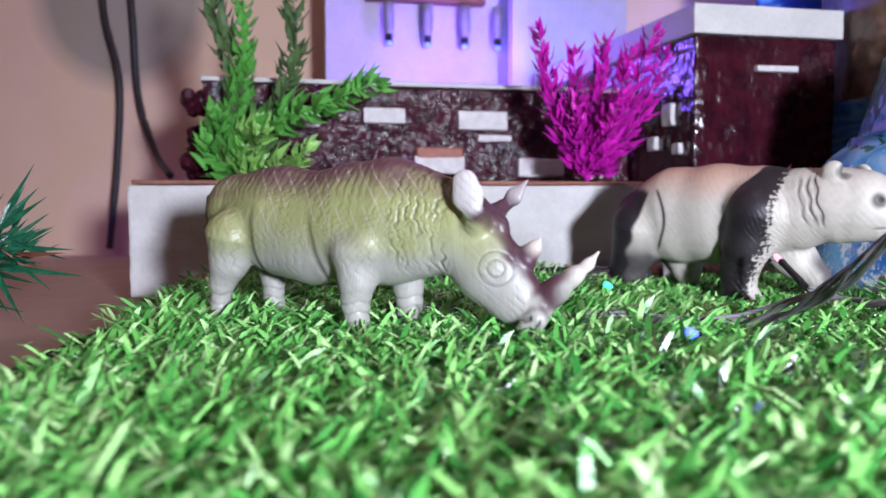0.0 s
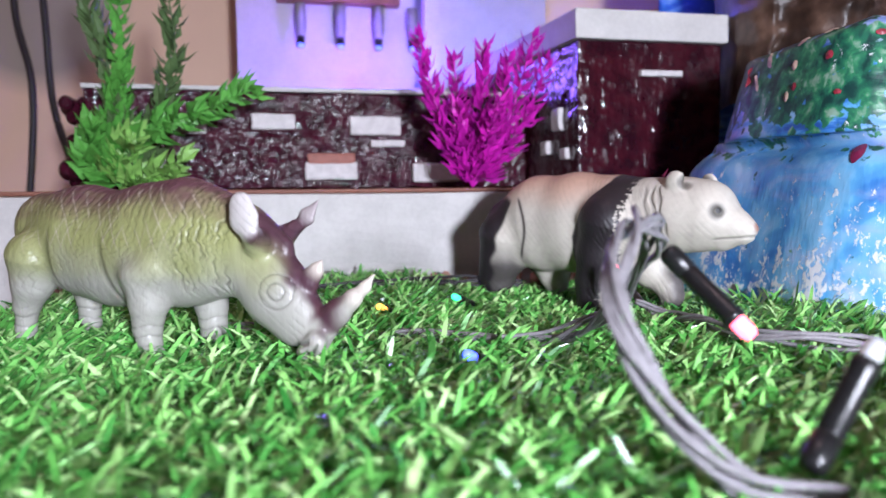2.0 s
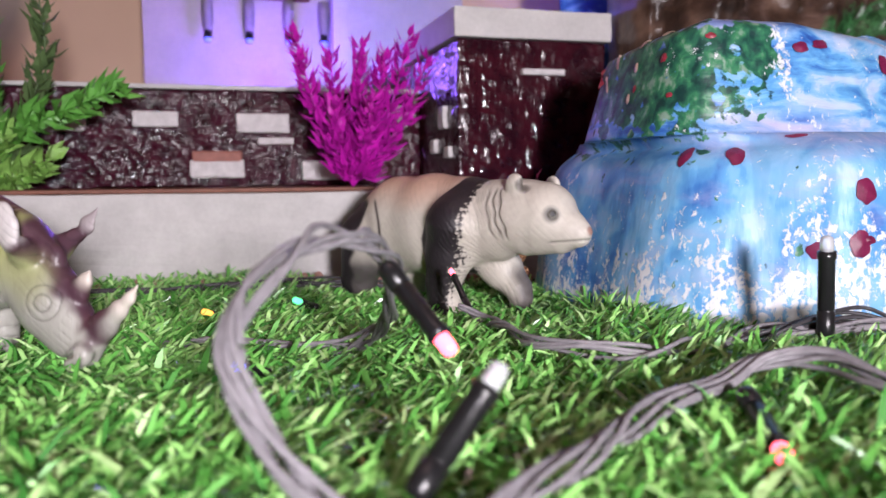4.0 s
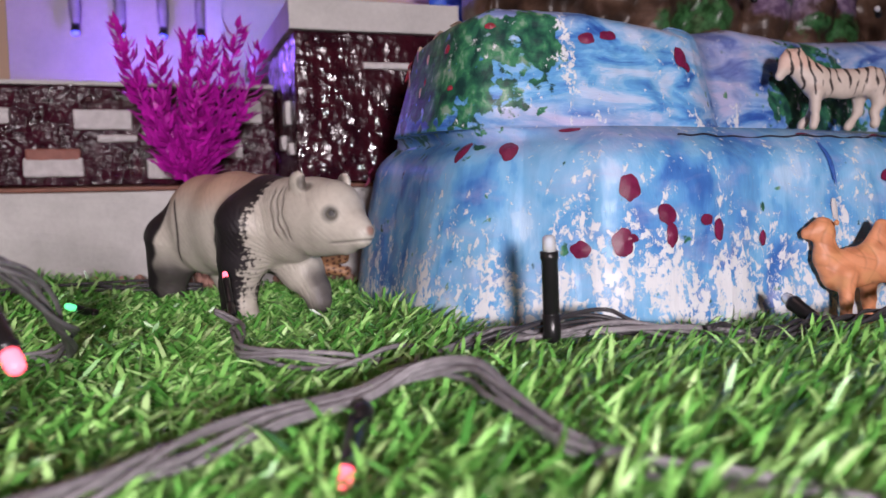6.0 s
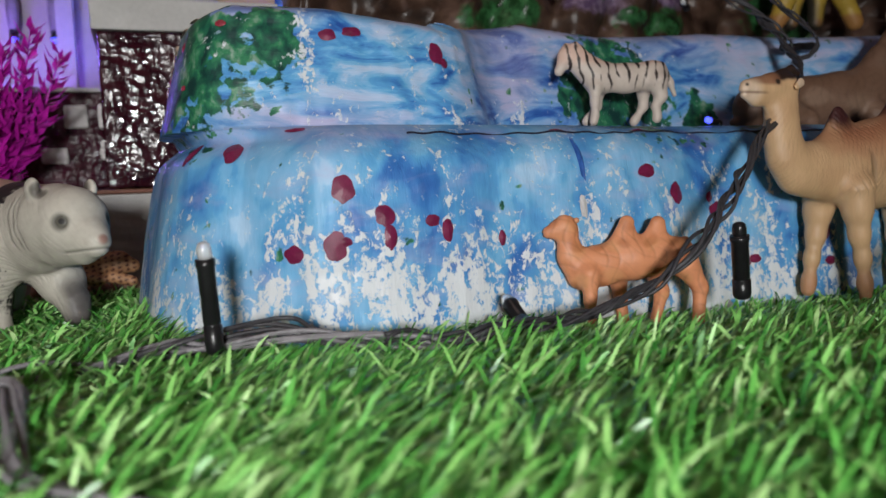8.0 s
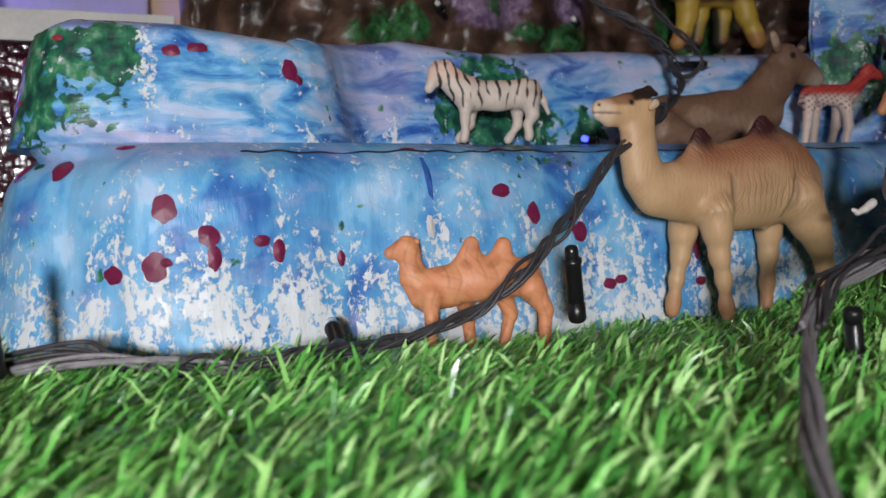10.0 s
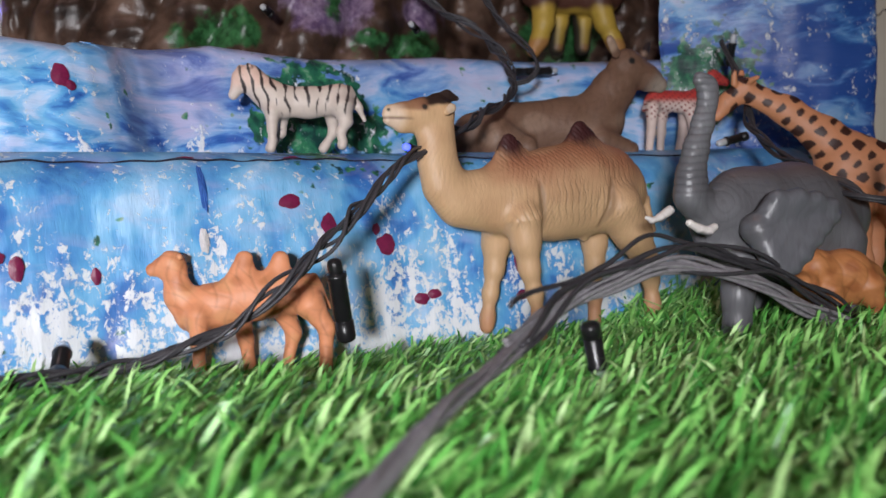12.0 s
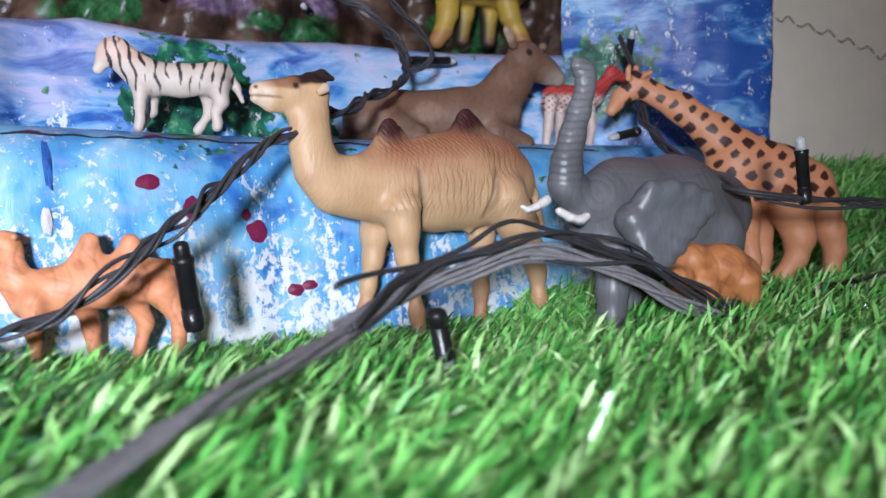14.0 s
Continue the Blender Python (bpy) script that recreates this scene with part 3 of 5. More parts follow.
backdrop_sheet("painted_backdrop", [(.31, .80), (.36, .76), (.44, .74), (.56, .74)], 0.0, 0.40, "blue painted paper sheet behind the model house", .05)

# ---- model house ----
house = thing("model_house", "model house of dark varnished brick with white slabs", "model house", at=(0, 0.69, 0), turn=13)
part("plinth", box(-0.238, 0.31, -0.11, 0.16, -0.012, 0.062, 0.002, 0.0012, 12), FOAM, house, "white painted foam plinth")
part("plinth_top", box(-0.236, 0.308, -0.105, 0.16, 0.0625, 0.0655, 0.001, 0.0006, 6), BROWN, house, "reddish brown top sheet")
front_wall = part("front_wall", box(-0.195, 0.172, 0.0, 0.03, 0.0665, 0.146, 0.002, 0.0022, 24), TAR, house, "dark maroon varnished lumpy wall")
part("coping", box(-0.197, 0.172, -0.002, 0.20, 0.1465, 0.150, 0.0008, 0.0004, 4), FOAM, house, "pale board on the wall")
tower = part("tower", box(0.175, 0.299, -0.108, 0.06, 0.0665, 0.178, 0.002, 0.0012, 20), VARNISH, house)
part("tower_slab", box(0.171, 0.303, -0.112, 0.25, 0.1785, 0.201, 0.0015, 0.0005, 6), FOAM, house, "white roof slab")
part("porch_panel", box(-0.075, 0.30, 0.268, 0.276, 0.15, 0.34, 0.001), PANEL, house, "pale panel under violet light")
part("porch_post", box(0.128, 0.145, 0.20, 0.217, 0.15, 0.34, 0.001), PANEL, house)
part("porch_beam", box(-0.03, 0.11, 0.245, 0.262, 0.278, 0.30, 0.001), BROWN, house, "brown beam")
for u, w, zz, h, mt in ((-.118, .030, .117, .012, CHALK), (-.050, .036, .1215, .013, CHALK), (0.035, .044, .119, .016, CHALK), (.045, .030, .104, .006, CHALK), (-0.003, .044, .081, .015, CHALK),
                        (-.003, .040, .0905, .010, CLAY), (0.088, .042, .079, .016, CHALK), (.134, .020, .094, .013, CHALK), (.152, .018, .126, .019, CHALK), (-.15, .03, .084, .011, CHALK)):
    part("brick", box(u - w / 2, u + w / 2, -0.006, 0.006, zz - h / 2, zz + h / 2, 0.002, 0.0008, 3), mt, front_wall)
part("brick", box(.226, .262, -0.113, -0.10, .151, .156, 0.0015, 0.0006, 3), CHALK, tower)
for yy, zz, w, h in ((-.07, .120, .016, .018), (-.045, .098, .014, .012), (-.085, .092, .012, .009)):
    part("brick", box(.171, .180, yy - w / 2, yy + w / 2, zz - h / 2, zz + h / 2, 0.002, 0.0008, 3), CHALK, tower)
lumps = Solid()
rng = random.Random(4)
for k in range(26):
    zz = rng.uniform(70, 140)
    lumps.limb((-196 + rng.uniform(-12, 9), rng.uniform(-12, 22), zz, rng.uniform(5, 9)), k=2)
me, _ = lumps.grow("lumpy_end", 1.6, TAR)
part("lumpy_end", me, TAR, house, "glossy dark lumps on the wall's end")


def led(parent, base, tip, bulb, r=0.0029):
    """A string-light: black socket with a collar, and a clear bulb at its tip."""
    base, tip = np.array(base, dtype=float), np.array(tip, dtype=float)
    d = tip - base
    L = np.linalg.norm(d)
    cap = min(0.006, L * .3)
    s = np.array([0, .03, .08, .3, .305, .33, .335, .9, .93, 1.0]) * (L - cap) / L
    rad = np.array([.75, 1, 1.08, 1.08, .95, .95, 1.0, 1.0, 1.12, 1.12]) * r
    socket = part("socket", tube("socket", base + d * s[:, None], rad, BLACK, 14), BLACK, parent, "black plastic lamp socket")
    s = (L - cap * np.array([1.0, .8, .4, .15, .03, 0])) / L
    part("bulb", tube("bulb", base + d * s[:, None], np.array([.8, .82, .82, .72, .45, .1]) * r, bulb, 12), bulb, socket)
    return socket


def bundle(parent, points, strands=5, spread=0.0022, radius=0.0009, twist=70.0, seed=1, steps=150, sheath=WIRE):
    """Wires that run side by side and cross over one another along a line."""
    rnd = random.Random(seed)
    ln = spline(points, steps)
    arc = np.concatenate([[0], np.cumsum(np.linalg.norm(np.diff(ln, axis=0), axis=1))])
    _, a, b = frames_along(ln)
    for k in range(strands):
        ph, sp, fr = rnd.uniform(0, 6.28), spread * rnd.uniform(.6, 1.3), twist * rnd.uniform(.6, 1.3)
        ang = ph + arc * fr + 0.6 * np.sin(arc * 60 + ph)
        off = sp * (1 + .35 * np.sin(arc * 45 + 2 * ph))
        w = ln + a * (np.cos(ang) * off)[:, None] + b * (np.sin(ang) * off)[:, None]
        part("wire", tube("wire", w, radius, sheath, 6), sheath, parent)


def light_string(label):
    return thing("light_string", label, "string lights", group="string lights on the grass")


# loop of wires in front of the panda
s = light_string("grey wire bundle looping up from the grass with two lamps")
bundle(s, [(-.03, .372, .001), (.02, .360, .001), (.052, .347, .001), (.108, .334, .001), (.130, .325, .005), (.142, .295, .020), (.144, .258, .040), (.138, .232, .052), (.131, .216, .0555),
           (.122, .198, .054), (.113, .176, .045), (.112, .163, .034), (.120, .157, .019), (.132, .152, .009), (.150, .150, .006)], 6, .0022, .0009, 60, 3, 220)
led(s, (.142, .232, .046), (.160, .214, .024), BULB_RED)
led(s, (.148, .158, .008), (.167, .168, .032), BULB)
for tip, mt in (((.087, .286, .006), BULB_BLUE), ((.089, .441, .006), BULB_GREEN), ((.050, .40, .007), BULB_AMBER)):
    led(s, (tip[0] + .012, tip[1] + .012, -.001), tip, mt, .0022)
bundle(s, [(-.08, .478, .002), (-.02, .497, .003), (.04, .512, .006), (.09, .522, .004), (.14, .534, .003)], 4, .0025, .0009, 40, 23, 90, DARKWIRE)
# wires past the panda to the upright lamp
s = light_string("grey wires crossing the grass beside the panda with upright lamp")
bundle(s, [(.176, .385, .010), (.186, .375, .004), (0.1900, 0.3459, 0.0072), (0.1988, 0.3074, 0.0072), (0.2252, 0.2876, 0.0072), (0.2549, 0.2942, 0.0072), (0.2879, 0.3173, 0.0072), (.300, .305, .010), (.325, .312, .010), (.36, .309, .009), (.39, .305, .006)], 4, .002, .0009, 60, 5)
led(s, (.181, .392, .006), (.1735, .420, .0235), BULB_RED, .0017)
led(s, (.3105, .302, .008), (.3088, .300, .0475), BULB, .0031)
for k in range(5):
    h, w = .006 + .0016 * k, .026 + .006 * ((k * 3) % 5)
    arch = [(.318 - w, .318 - .003 * k, .002), (.318 - w * .5, .312 - .002 * k, .003 + h * .75), (.325 + .004 * ((k * 2) % 3), .311 + .002 * k, .004 + h), (.347, .313, .003 + h * .7), (.366 + .005 * ((k * 2) % 5), .316, .001)]
    part("wire", tube("wire", spline(arch, 50), .0009, DARKWIRE, 6), DARKWIRE, s)
# wires arching through the foreground
s = light_string("grey wire bundle arching low over the grass")
bundle(s, [(.150, .125, .008), (0.1717, 0.1621, 0.0084), (0.1944, 0.1891, 0.0084), (0.2160, 0.2140, 0.0095), (0.2386, 0.2312, 0.0095), (0.2559, 0.2388, 0.0149), (0.2710, 0.2302, 0.0171), (0.2775, 0.2107, 0.0138), (0.2883, 0.1848, 0.0095), (0.3056, 0.1697, 0.0084), (0.3326, 0.1556, 0.0074), (.36, .13, .004)], 7, .0025, .0009, 55, 8, 200)
led(s, (.2415, .219, .010), (.2365, .184, .003), BULB_RED)
# wires that climb past the small camel to the upper ledge
s = light_string("dark twisted wires climbing from the grass to the upper ledge")
bundle(s, [(.37, .306, .008), (.413, .312, .008), (.445, .323, .009), (.464, .329, .012), (.484, .335, .018), (.506, .340, .034), (.525, .352, .049), (.541, .365, .064), (.555, .378, .076), (.571, .392, .0875), (.619, .45, .111), (.651, .50, .133), (.646, .528, .163), (.617, .548, .19), (.591, .56, .215)], 6, .0021, .0009, 110, 11, 260, DARKWIRE)
bundle(s, [(.651, .50, .133), (.662, .50, .137), (.668, .505, .15), (.655, .53, .175), (.64, .545, .21)], 3, .0015, .0009, 90, 12, 80, DARKWIRE)
led(s, (0.427, 0.322, 0.0060), (0.424, 0.346, 0.0150), BULB, .0032)
led(s, (.5305, .346, .009), (.5262, .341, .043), BLACK, .0037)
led(s, (.661, .534, .146), (.696, .546, .149), BULB, .0026)
led(s, (.588, .478, .0925), (.577, .474, .0955), BULB_BLUE, .0024)
led(s, (.602, .552, .176), (.5955, .545, .180), BULB, .0024)
led(s, (.508, .545, .184), (.5015, .540, .1885), BULB, .0024)
# wires arching in front of the big camel and the elephant
s = light_string("grey wire bundle arching in front of camel and elephant")
ARCH = [(.568, .236, .0215), (.592, .265, .0275), (.615, .28, .034), (.645, .292, .039), (.688, .305, .029), (.720, .317, .014), (.748, .32, .003), (.77, .322, -.004)]
bundle(s, [(.470, .07, .006), (.500, .125, .010), (.518, .16, .0155), (.544, .20, .0195)] + ARCH, 6, .0018, .0009, 22, 14, 240)
bundle(s, ARCH, 4, .0042, .0009, 16, 16, 160)
bundle(s, [(x, y + .002, z + .003) for x, y, z in ARCH], 5, .0062, .0009, 14, 15, 160, DARKWIRE)
led(s, (.601, .262, .024), (.606, .266, .003), BULB, .0030)
led(s, (.515, .222, -.002), (.497, .202, .004), BULB, .0028)
led(s, (.655, .175, -.008), (.641, .165, .004), BULB, .0022)
# wires on the giraffe's side
s = light_string("dark wires strung past the giraffe with upright lamp")
bundle(s, [(.79, .50, .16), (.792, .478, .13), (.782, .45, .098), (.771, .40, .078), (.762, .345, .062), (.789, .332, .055), (.835, .33, .053), (.90, .34, .05), (.97, .36, .03)], 5, .002, .0009, 60, 17, 180, DARKWIRE)
led(s, (.7915, .331, .053), (.7875, .330, .083), BULB, .0028)
led(s, (.777, .449, .0955), (.757, .449, .091), BULB, .0025)
led(s, (.848, .360, .012), (.822, .360, .010), BULB, .0030)
bundle(s, [(.848, .360, .012), (.87, .36, .018), (.93, .37, .03)], 2, .001, .0009, 60, 18, 60, DARKWIRE)
led(s, (.80, .505, .145), (.801, .50, .165), BULB, .0024)

# violet lamps hanging in the porch
for u in (-0.005, 0.040, 0.084, 0.124):
    ob = thing("porch_lamp", "small lamp hanging by a grey stem in the porch", "string lights", group="porch lamps")
    base, tip = Matrix.Rotation(radians(13), 4, "Z") @ Vector((u, .245, .275)), Matrix.Rotation(radians(13), 4, "Z") @ Vector((u, .245, .232))
    ln = np.linspace((base.x, base.y + .69, base.z), (tip.x, tip.y + .69, tip.z), 4)
    part("stem", tube("stem", ln, [.006, .0065, .006, .003], STEM, 10), STEM, ob)
    led(ob, (tip.x, tip.y + .69, tip.z + .006), (tip.x, tip.y + .688, tip.z - .006), BULB_BLUE, .0045)

# cords on the wall
for pts in ([(-.43, 1.03, .36), (-.425, 1.03, .28), (-.405, 1.02, .20), (-.41, 1.02, .10), (-.415, 1.0, -.01)],
            [(-.395, 1.03, .36), (-.39, 1.03, .28), (-.385, 1.03, .18), (-.355, 1.0, .11), (-.31, .92, .078)]):
    tagged(part("power_cord", tube("power_cord", spline(pts, 60), .0045, CORD, 8), CORD, None), "black power cord hanging down the beige wall", "cord", "cords on the wall")


# ---- plants ----
def leaf_mesh(name, spots, material):
    """Many folded leaves: each spot is root, direction, side, length and width."""
    verts, faces = [], []
    for root, d, side, L, w in spots:
        n = len(verts)
        up = d.cross(side).normalized()
        verts += [root, root + d * L * .45 + side * w + up * w * .4, root + d * L - up * L * .12, root + d * L * .45 - side * w + up * w * .4, root + d * L * .5]
        faces += [(n, n + 1, n + 4), (n + 1, n + 2, n + 4), (n + 2, n + 3, n + 4), (n + 3, n, n + 4)]
    return mesh_from(name, [tuple(v) for v in verts], faces, material, False)


def sprig(plant, points, count, length, width, material, seed, spread=1.0, thick=.0011):
    rnd = random.Random(seed)
    ln = spline(points, 40)
    part("stem", tube("stem", ln, np.linspace(thick, thick * .5, 40), material, 6), material, plant)
    t, a, b = frames_along(ln)
    spots = []
    for k in range(count):
        i = int(3 + 36 * (k + rnd.random()) / count)
        ang = rnd.uniform(0, 6.28)
        out = Vector(a[i] * math.cos(ang) + b[i] * math.sin(ang))
        d = (out * spread + Vector(t[i]) * rnd.uniform(.5, 1.2)).normalized()
        side = d.cross(Vector(t[i])).normalized()
        s = rnd.uniform(.7, 1.2) * (1.1 - .5 * i / 40)
        spots.append((Vector(ln[i]), d, side, length * s, width * s))
    part("leaves", leaf_mesh("leaves", spots, material), material, plant)


plant = thing("plastic_plant", "green plastic aquarium plant standing on the plinth", "plant")
R0 = (-.152, .625, .066)
sprig(plant, [R0, (-.158, .622, .11), (-.152, .62, .15), (-.15, .62, .24)], 170, .022, .0055, LEAF, 1)
sprig(plant, [R0, (-.145, .615, .10), (-.10, .60, .118), (-.045, .59, .138)], 110, .028, .0065, LEAF, 2)
sprig(plant, [R0, (-.15, .612, .09), (-.135, .60, .105)], 70, .026, .007, LIME, 3)
sprig(plant, [R0, (-.17, .61, .085), (-.165, .60, .115)], 70, .026, .007, LEAF, 4)
sprig(plant, [R0, (-.13, .61, .075), (-.10, .60, .088)], 60, .024, .0065, LIME, 5)
sprig(plant, [R0, (-.128, .625, .12), (-.112, .625, .17), (-.118, .625, .23)], 130, .022, .005, OLIVE, 6)
sprig(plant, [R0, (-.16, .625, .15), (-.175, .625, .20), (-.18, .625, .25)], 110, .022, .005, OLIVE, 7)
plant = thing("plastic_plant", "magenta plastic aquarium plant standing on the plinth", "plant")
R0 = (.113, .628, .066)
for k, (tip, n) in enumerate([((.072, .615, .182), 110), ((.098, .61, .165), 90), ((.122, .61, .172), 110), ((.140, .60, .165), 90), ((.158, .605, .178), 90), ((.172, .62, .163), 70),
                              ((.130, .59, .130), 60), ((.102, .60, .125), 60)]):
    mid = tuple((a * .55 + b * .45) for a, b in zip(R0, tip))
    sprig(plant, [R0, (mid[0] + (tip[0] - .113) * .15, mid[1], mid[2]), tip], int(n * 1.15), .021, .0036, MAGENTA, 20 + k, .95)

branch = thing("tinsel_branch", "dark green tinsel branch jutting over the table", "tinsel branch")
rng = random.Random(8)
for k in range(170):
    u = rng.random()
    root = Vector((-.30 + .085 * u, .40 + rng.uniform(-.012, .012), .004 + .026 * u + rng.uniform(-.008, .008)))
    way = Vector((rng.uniform(.25, 1.0), rng.uniform(-.8, .8), rng.uniform(-.75, .95))).normalized()
    tinsel = BROWN if rng.random() < .2 else TINSEL
    part("tinsel_blade", leaf_mesh("tinsel_blade", [(root, way, way.cross(Vector((0, 1, .3))).normalized(), rng.uniform(.022, .046), .0016)], tinsel), tinsel, branch)
part("twig", tube("twig", spline([(-.34, .41, -.012), (-.30, .40, .012), (-.25, .40, .02)], 20), .003, BROWN, 8), BROWN, branch)

# ---- cream wall and pencil marks at the end of the display ----
tagged(part("wall_end", box(0.93, 2.55, 0.64, 0.70, -0.012, 1.2, 0.002), CREAM, None), "cream painted wall beside the blue backdrop", "wall", kind="structure")
rng = random.Random(3)
mark = thing("pencil_mark", "faint dark scribbled line on the cream wall", "wall mark")
for k in range(9):
    x0 = .955 + .022 * k
    z0 = .232 - .006 * k + .002 * rng.random()
    part("stroke", tube("stroke", spline([(x0, .6394, z0), (x0 + .005, .6392, z0 - .004 * rng.random()), (x0 + .012, .6394, z0 + .002), (x0 + .019, .6392, z0 - .004)], 14), .0006, PENCIL, 5), PENCIL, mark)

# ---- loose pebbles along the foot of the plinth ----
rng = random.Random(12)
bm = bmesh.new()
for k in range(90):
    u = rng.uniform(-.20, .22)
    c = Matrix.Rotation(radians(13), 4, "Z") @ Vector((u, -.125 - rng.uniform(0, .022), 0)) + Vector((0, .69, rng.uniform(-.004, .001)))
    m = Matrix.Translation(c) @ Euler((rng.random() * 3, rng.random() * 3, rng.random() * 3)).to_matrix().to_4x4() @ Matrix.Diagonal((rng.uniform(.003, .008), rng.uniform(.003, .006), rng.uniform(.002, .004), 1))
    made = bmesh.ops.create_icosphere(bm, subdivisions=2, radius=1, matrix=m)
    for v in made["verts"]:
        v.co += Vector(noise.noise_vector(v.co * 260)) * .0009
tagged(part("pebbles", bm, PEBBLE, None), "loose pinkish brown pebbles along the white plinth", "pebbles", kind="stuff")


# ---- toy figures ----
def rhino_shape():
    s = Solid()
    s.limb((-76.9, 0.0, 48.8, 15.7), (-53.2, 0.0, 44.0, 22.7), (-35.2, 0.0, 40.6, 22.7), (-15.2, 0.0, 42.5, 24.3), flat=0.8, k=6)
    s.limb((-15.2, 0.0, 42.5, 24.3), (3.8, 0.0, 44.2, 24.5), (19.3, 0.0, 43.7, 19.2), (30.5, 0.0, 44.5, 14.5), flat=0.74, k=6)
    s.limb((35.3, 0.0, 37.3, 14.9), (45.6, 0.0, 26.1, 13.0), (54.9, 0.0, 17.1, 9.9), (61.7, 0.0, 11.0, 7.5), flat=0.7, k=6)
    s.limb((41.3, 0.0, 44.0, 7.4), (48.4, 0.0, 43.0, 4.7), flat=0.75, k=4)
    s.limb((67.1, 0.0, 15.6, 5.8), (72.3, 0.0, 19.9, 4.5), (78.7, 0.0, 25.2, 2.9), (84.1, 0.0, 29.7, 1.6), (87.8, 0.0, 34.3, 0.5), flat=0.8, k=3)
    s.limb((60.3, 0.0, 31.6, 4.7), (63.2, 0.0, 34.8, 2.5), (65.8, 0.0, 38.7, 0.4), flat=0.7, k=3)
    s.limb((66.6, -6.0, 9.4, 4.2), (62.3, -6.0, 6.4, 3.8), flat=0.8, k=3)
    s.limb((45.3, -15.0, 49.2, 3.4), (43.1, -15.0, 54.2, 6.1), (41.9, -15.0, 58.9, 5.2), flat=0.4, k=1.5)
    s.limb((45.1, 15.0, 50.1, 2.0), (49.2, 15.0, 54.1, 3.4), (54.9, 15.0, 60.5, 0.4), flat=0.45, k=1.5)
    s.limb((-6.9, -13.0, 31.4, 10.4), (-6.5, -13.0, 20.2, 6.7), (-7.4, -13.0, 11.1, 5.0), (-6.6, -13.0, 5.4, 3.7), (-4.5, -13.0, 1.5, 3.9), k=4)
    s.limb((0.2, 13.0, 25.1, 8.8), (2.1, 13.0, 16.8, 6.0), (2.9, 13.0, 8.5, 4.8), (1.4, 13.0, 1.2, 3.6), (2.5, 13.0, -1.2, 4.0), k=4)
    s.limb((-69.9, -13.0, 36.8, 12.1), (-72.4, -13.0, 25.7, 7.9), (-76.2, -13.0, 16.9, 4.9), (-77.7, -13.0, 6.8, 3.6), (-77.6, -13.0, 1.3, 4.1), k=4)
    s.limb((-75.2, 13.0, 30.2, 9.9), (-69.8, 13.0, 20.4, 5.6), (-68.9, 13.0, 13.4, 4.2), (-69.4, 13.0, 7.3, 3.7), (-67.4, 13.0, 4.8, 3.9), k=4)
    s.limb((-94.4, 0.0, 53.9, 1.6), (-96.5, 0.0, 40.9, 1.4), (-94.5, 0.0, 27.8, 1.6), k=2)
    s.limb((-0.3, -15.0, 35.7, 6.7), k=4)
    s.limb((41.0, 6.0, 44.0, 6.0), (45.1, 13.0, 50.1, 3.0), k=2)
    s.limb((42.0, -6.0, 44.0, 6.0), (45.3, -14.0, 49.2, 3.4), k=2)
    return s


def panda_shape():
    s = Solid()
    s.limb((-76.9, 0.0, 38.0, 21.3), (-54.6, 0.0, 41.9, 29.1), (-24.5, 0.0, 43.2, 29.5), flat=0.85, k=6)
    s.limb((-24.5, 0.0, 43.2, 29.5), (-0.6, 0.0, 45.1, 25.3), (21.8, 0.0, 46.2, 22.7), flat=0.85, k=6)
    s.limb((5.5, 0.0, 48.5, 20.4), (30.2, 0.0, 48.8, 19.0), (42.0, 0.0, 49.8, 19.0), (55.0, 0.0, 50.2, 18.2), flat=0.95, k=5)
    s.limb((58.0, 0.0, 46.4, 15.0), (67.6, 0.0, 43.6, 10.4), (74.3, 0.0, 42.0, 7.4), (77.5, 0.0, 41.0, 5.6), flat=0.9, k=5)
    s.limb((47.3, 0.0, 40.4, 12.2), (65.0, 0.0, 36.3, 5.9), flat=0.9, k=5)
    s.limb((46.1, -13.0, 61.2, 3.9), (44.7, -13.0, 66.8, 6.3), flat=0.5, k=2.5)
    s.limb((45.7, 13.0, 62.5, 3.7), (50.6, 13.0, 66.5, 5.2), flat=0.5, k=2.5)
    s.limb((4.4, -16.0, 44.1, 17.5), (-0.8, -16.0, 25.7, 12.5), (-5.1, -16.0, 10.1, 9.6), (-5.5, -16.0, -2.3, 8.3), (3.4, -16.0, -7.1, 6.6), k=6)
    s.limb((0.6, 12.0, 29.2, 16.2), (16.1, 12.0, 17.3, 11.2), (27.5, 12.0, 7.1, 7.1), (30.6, 12.0, 0.8, 4.5), (24.8, 12.0, -4.6, 3.3), k=6)
    s.limb((-74.3, -13.0, 33.2, 17.5), (-77.7, -13.0, 18.4, 13.2), (-82.6, -13.0, 7.0, 10.0), (-79.2, -13.0, 1.7, 8.1), k=6)
    s.limb((-63.0, 14.0, 21.0, 15.0), (-56.1, 14.0, 10.2, 9.7), (-53.8, 14.0, 1.8, 7.5), k=6)
    s.limb((81.6, 0.0, 42.4, 2.6), k=1.5)
    return s


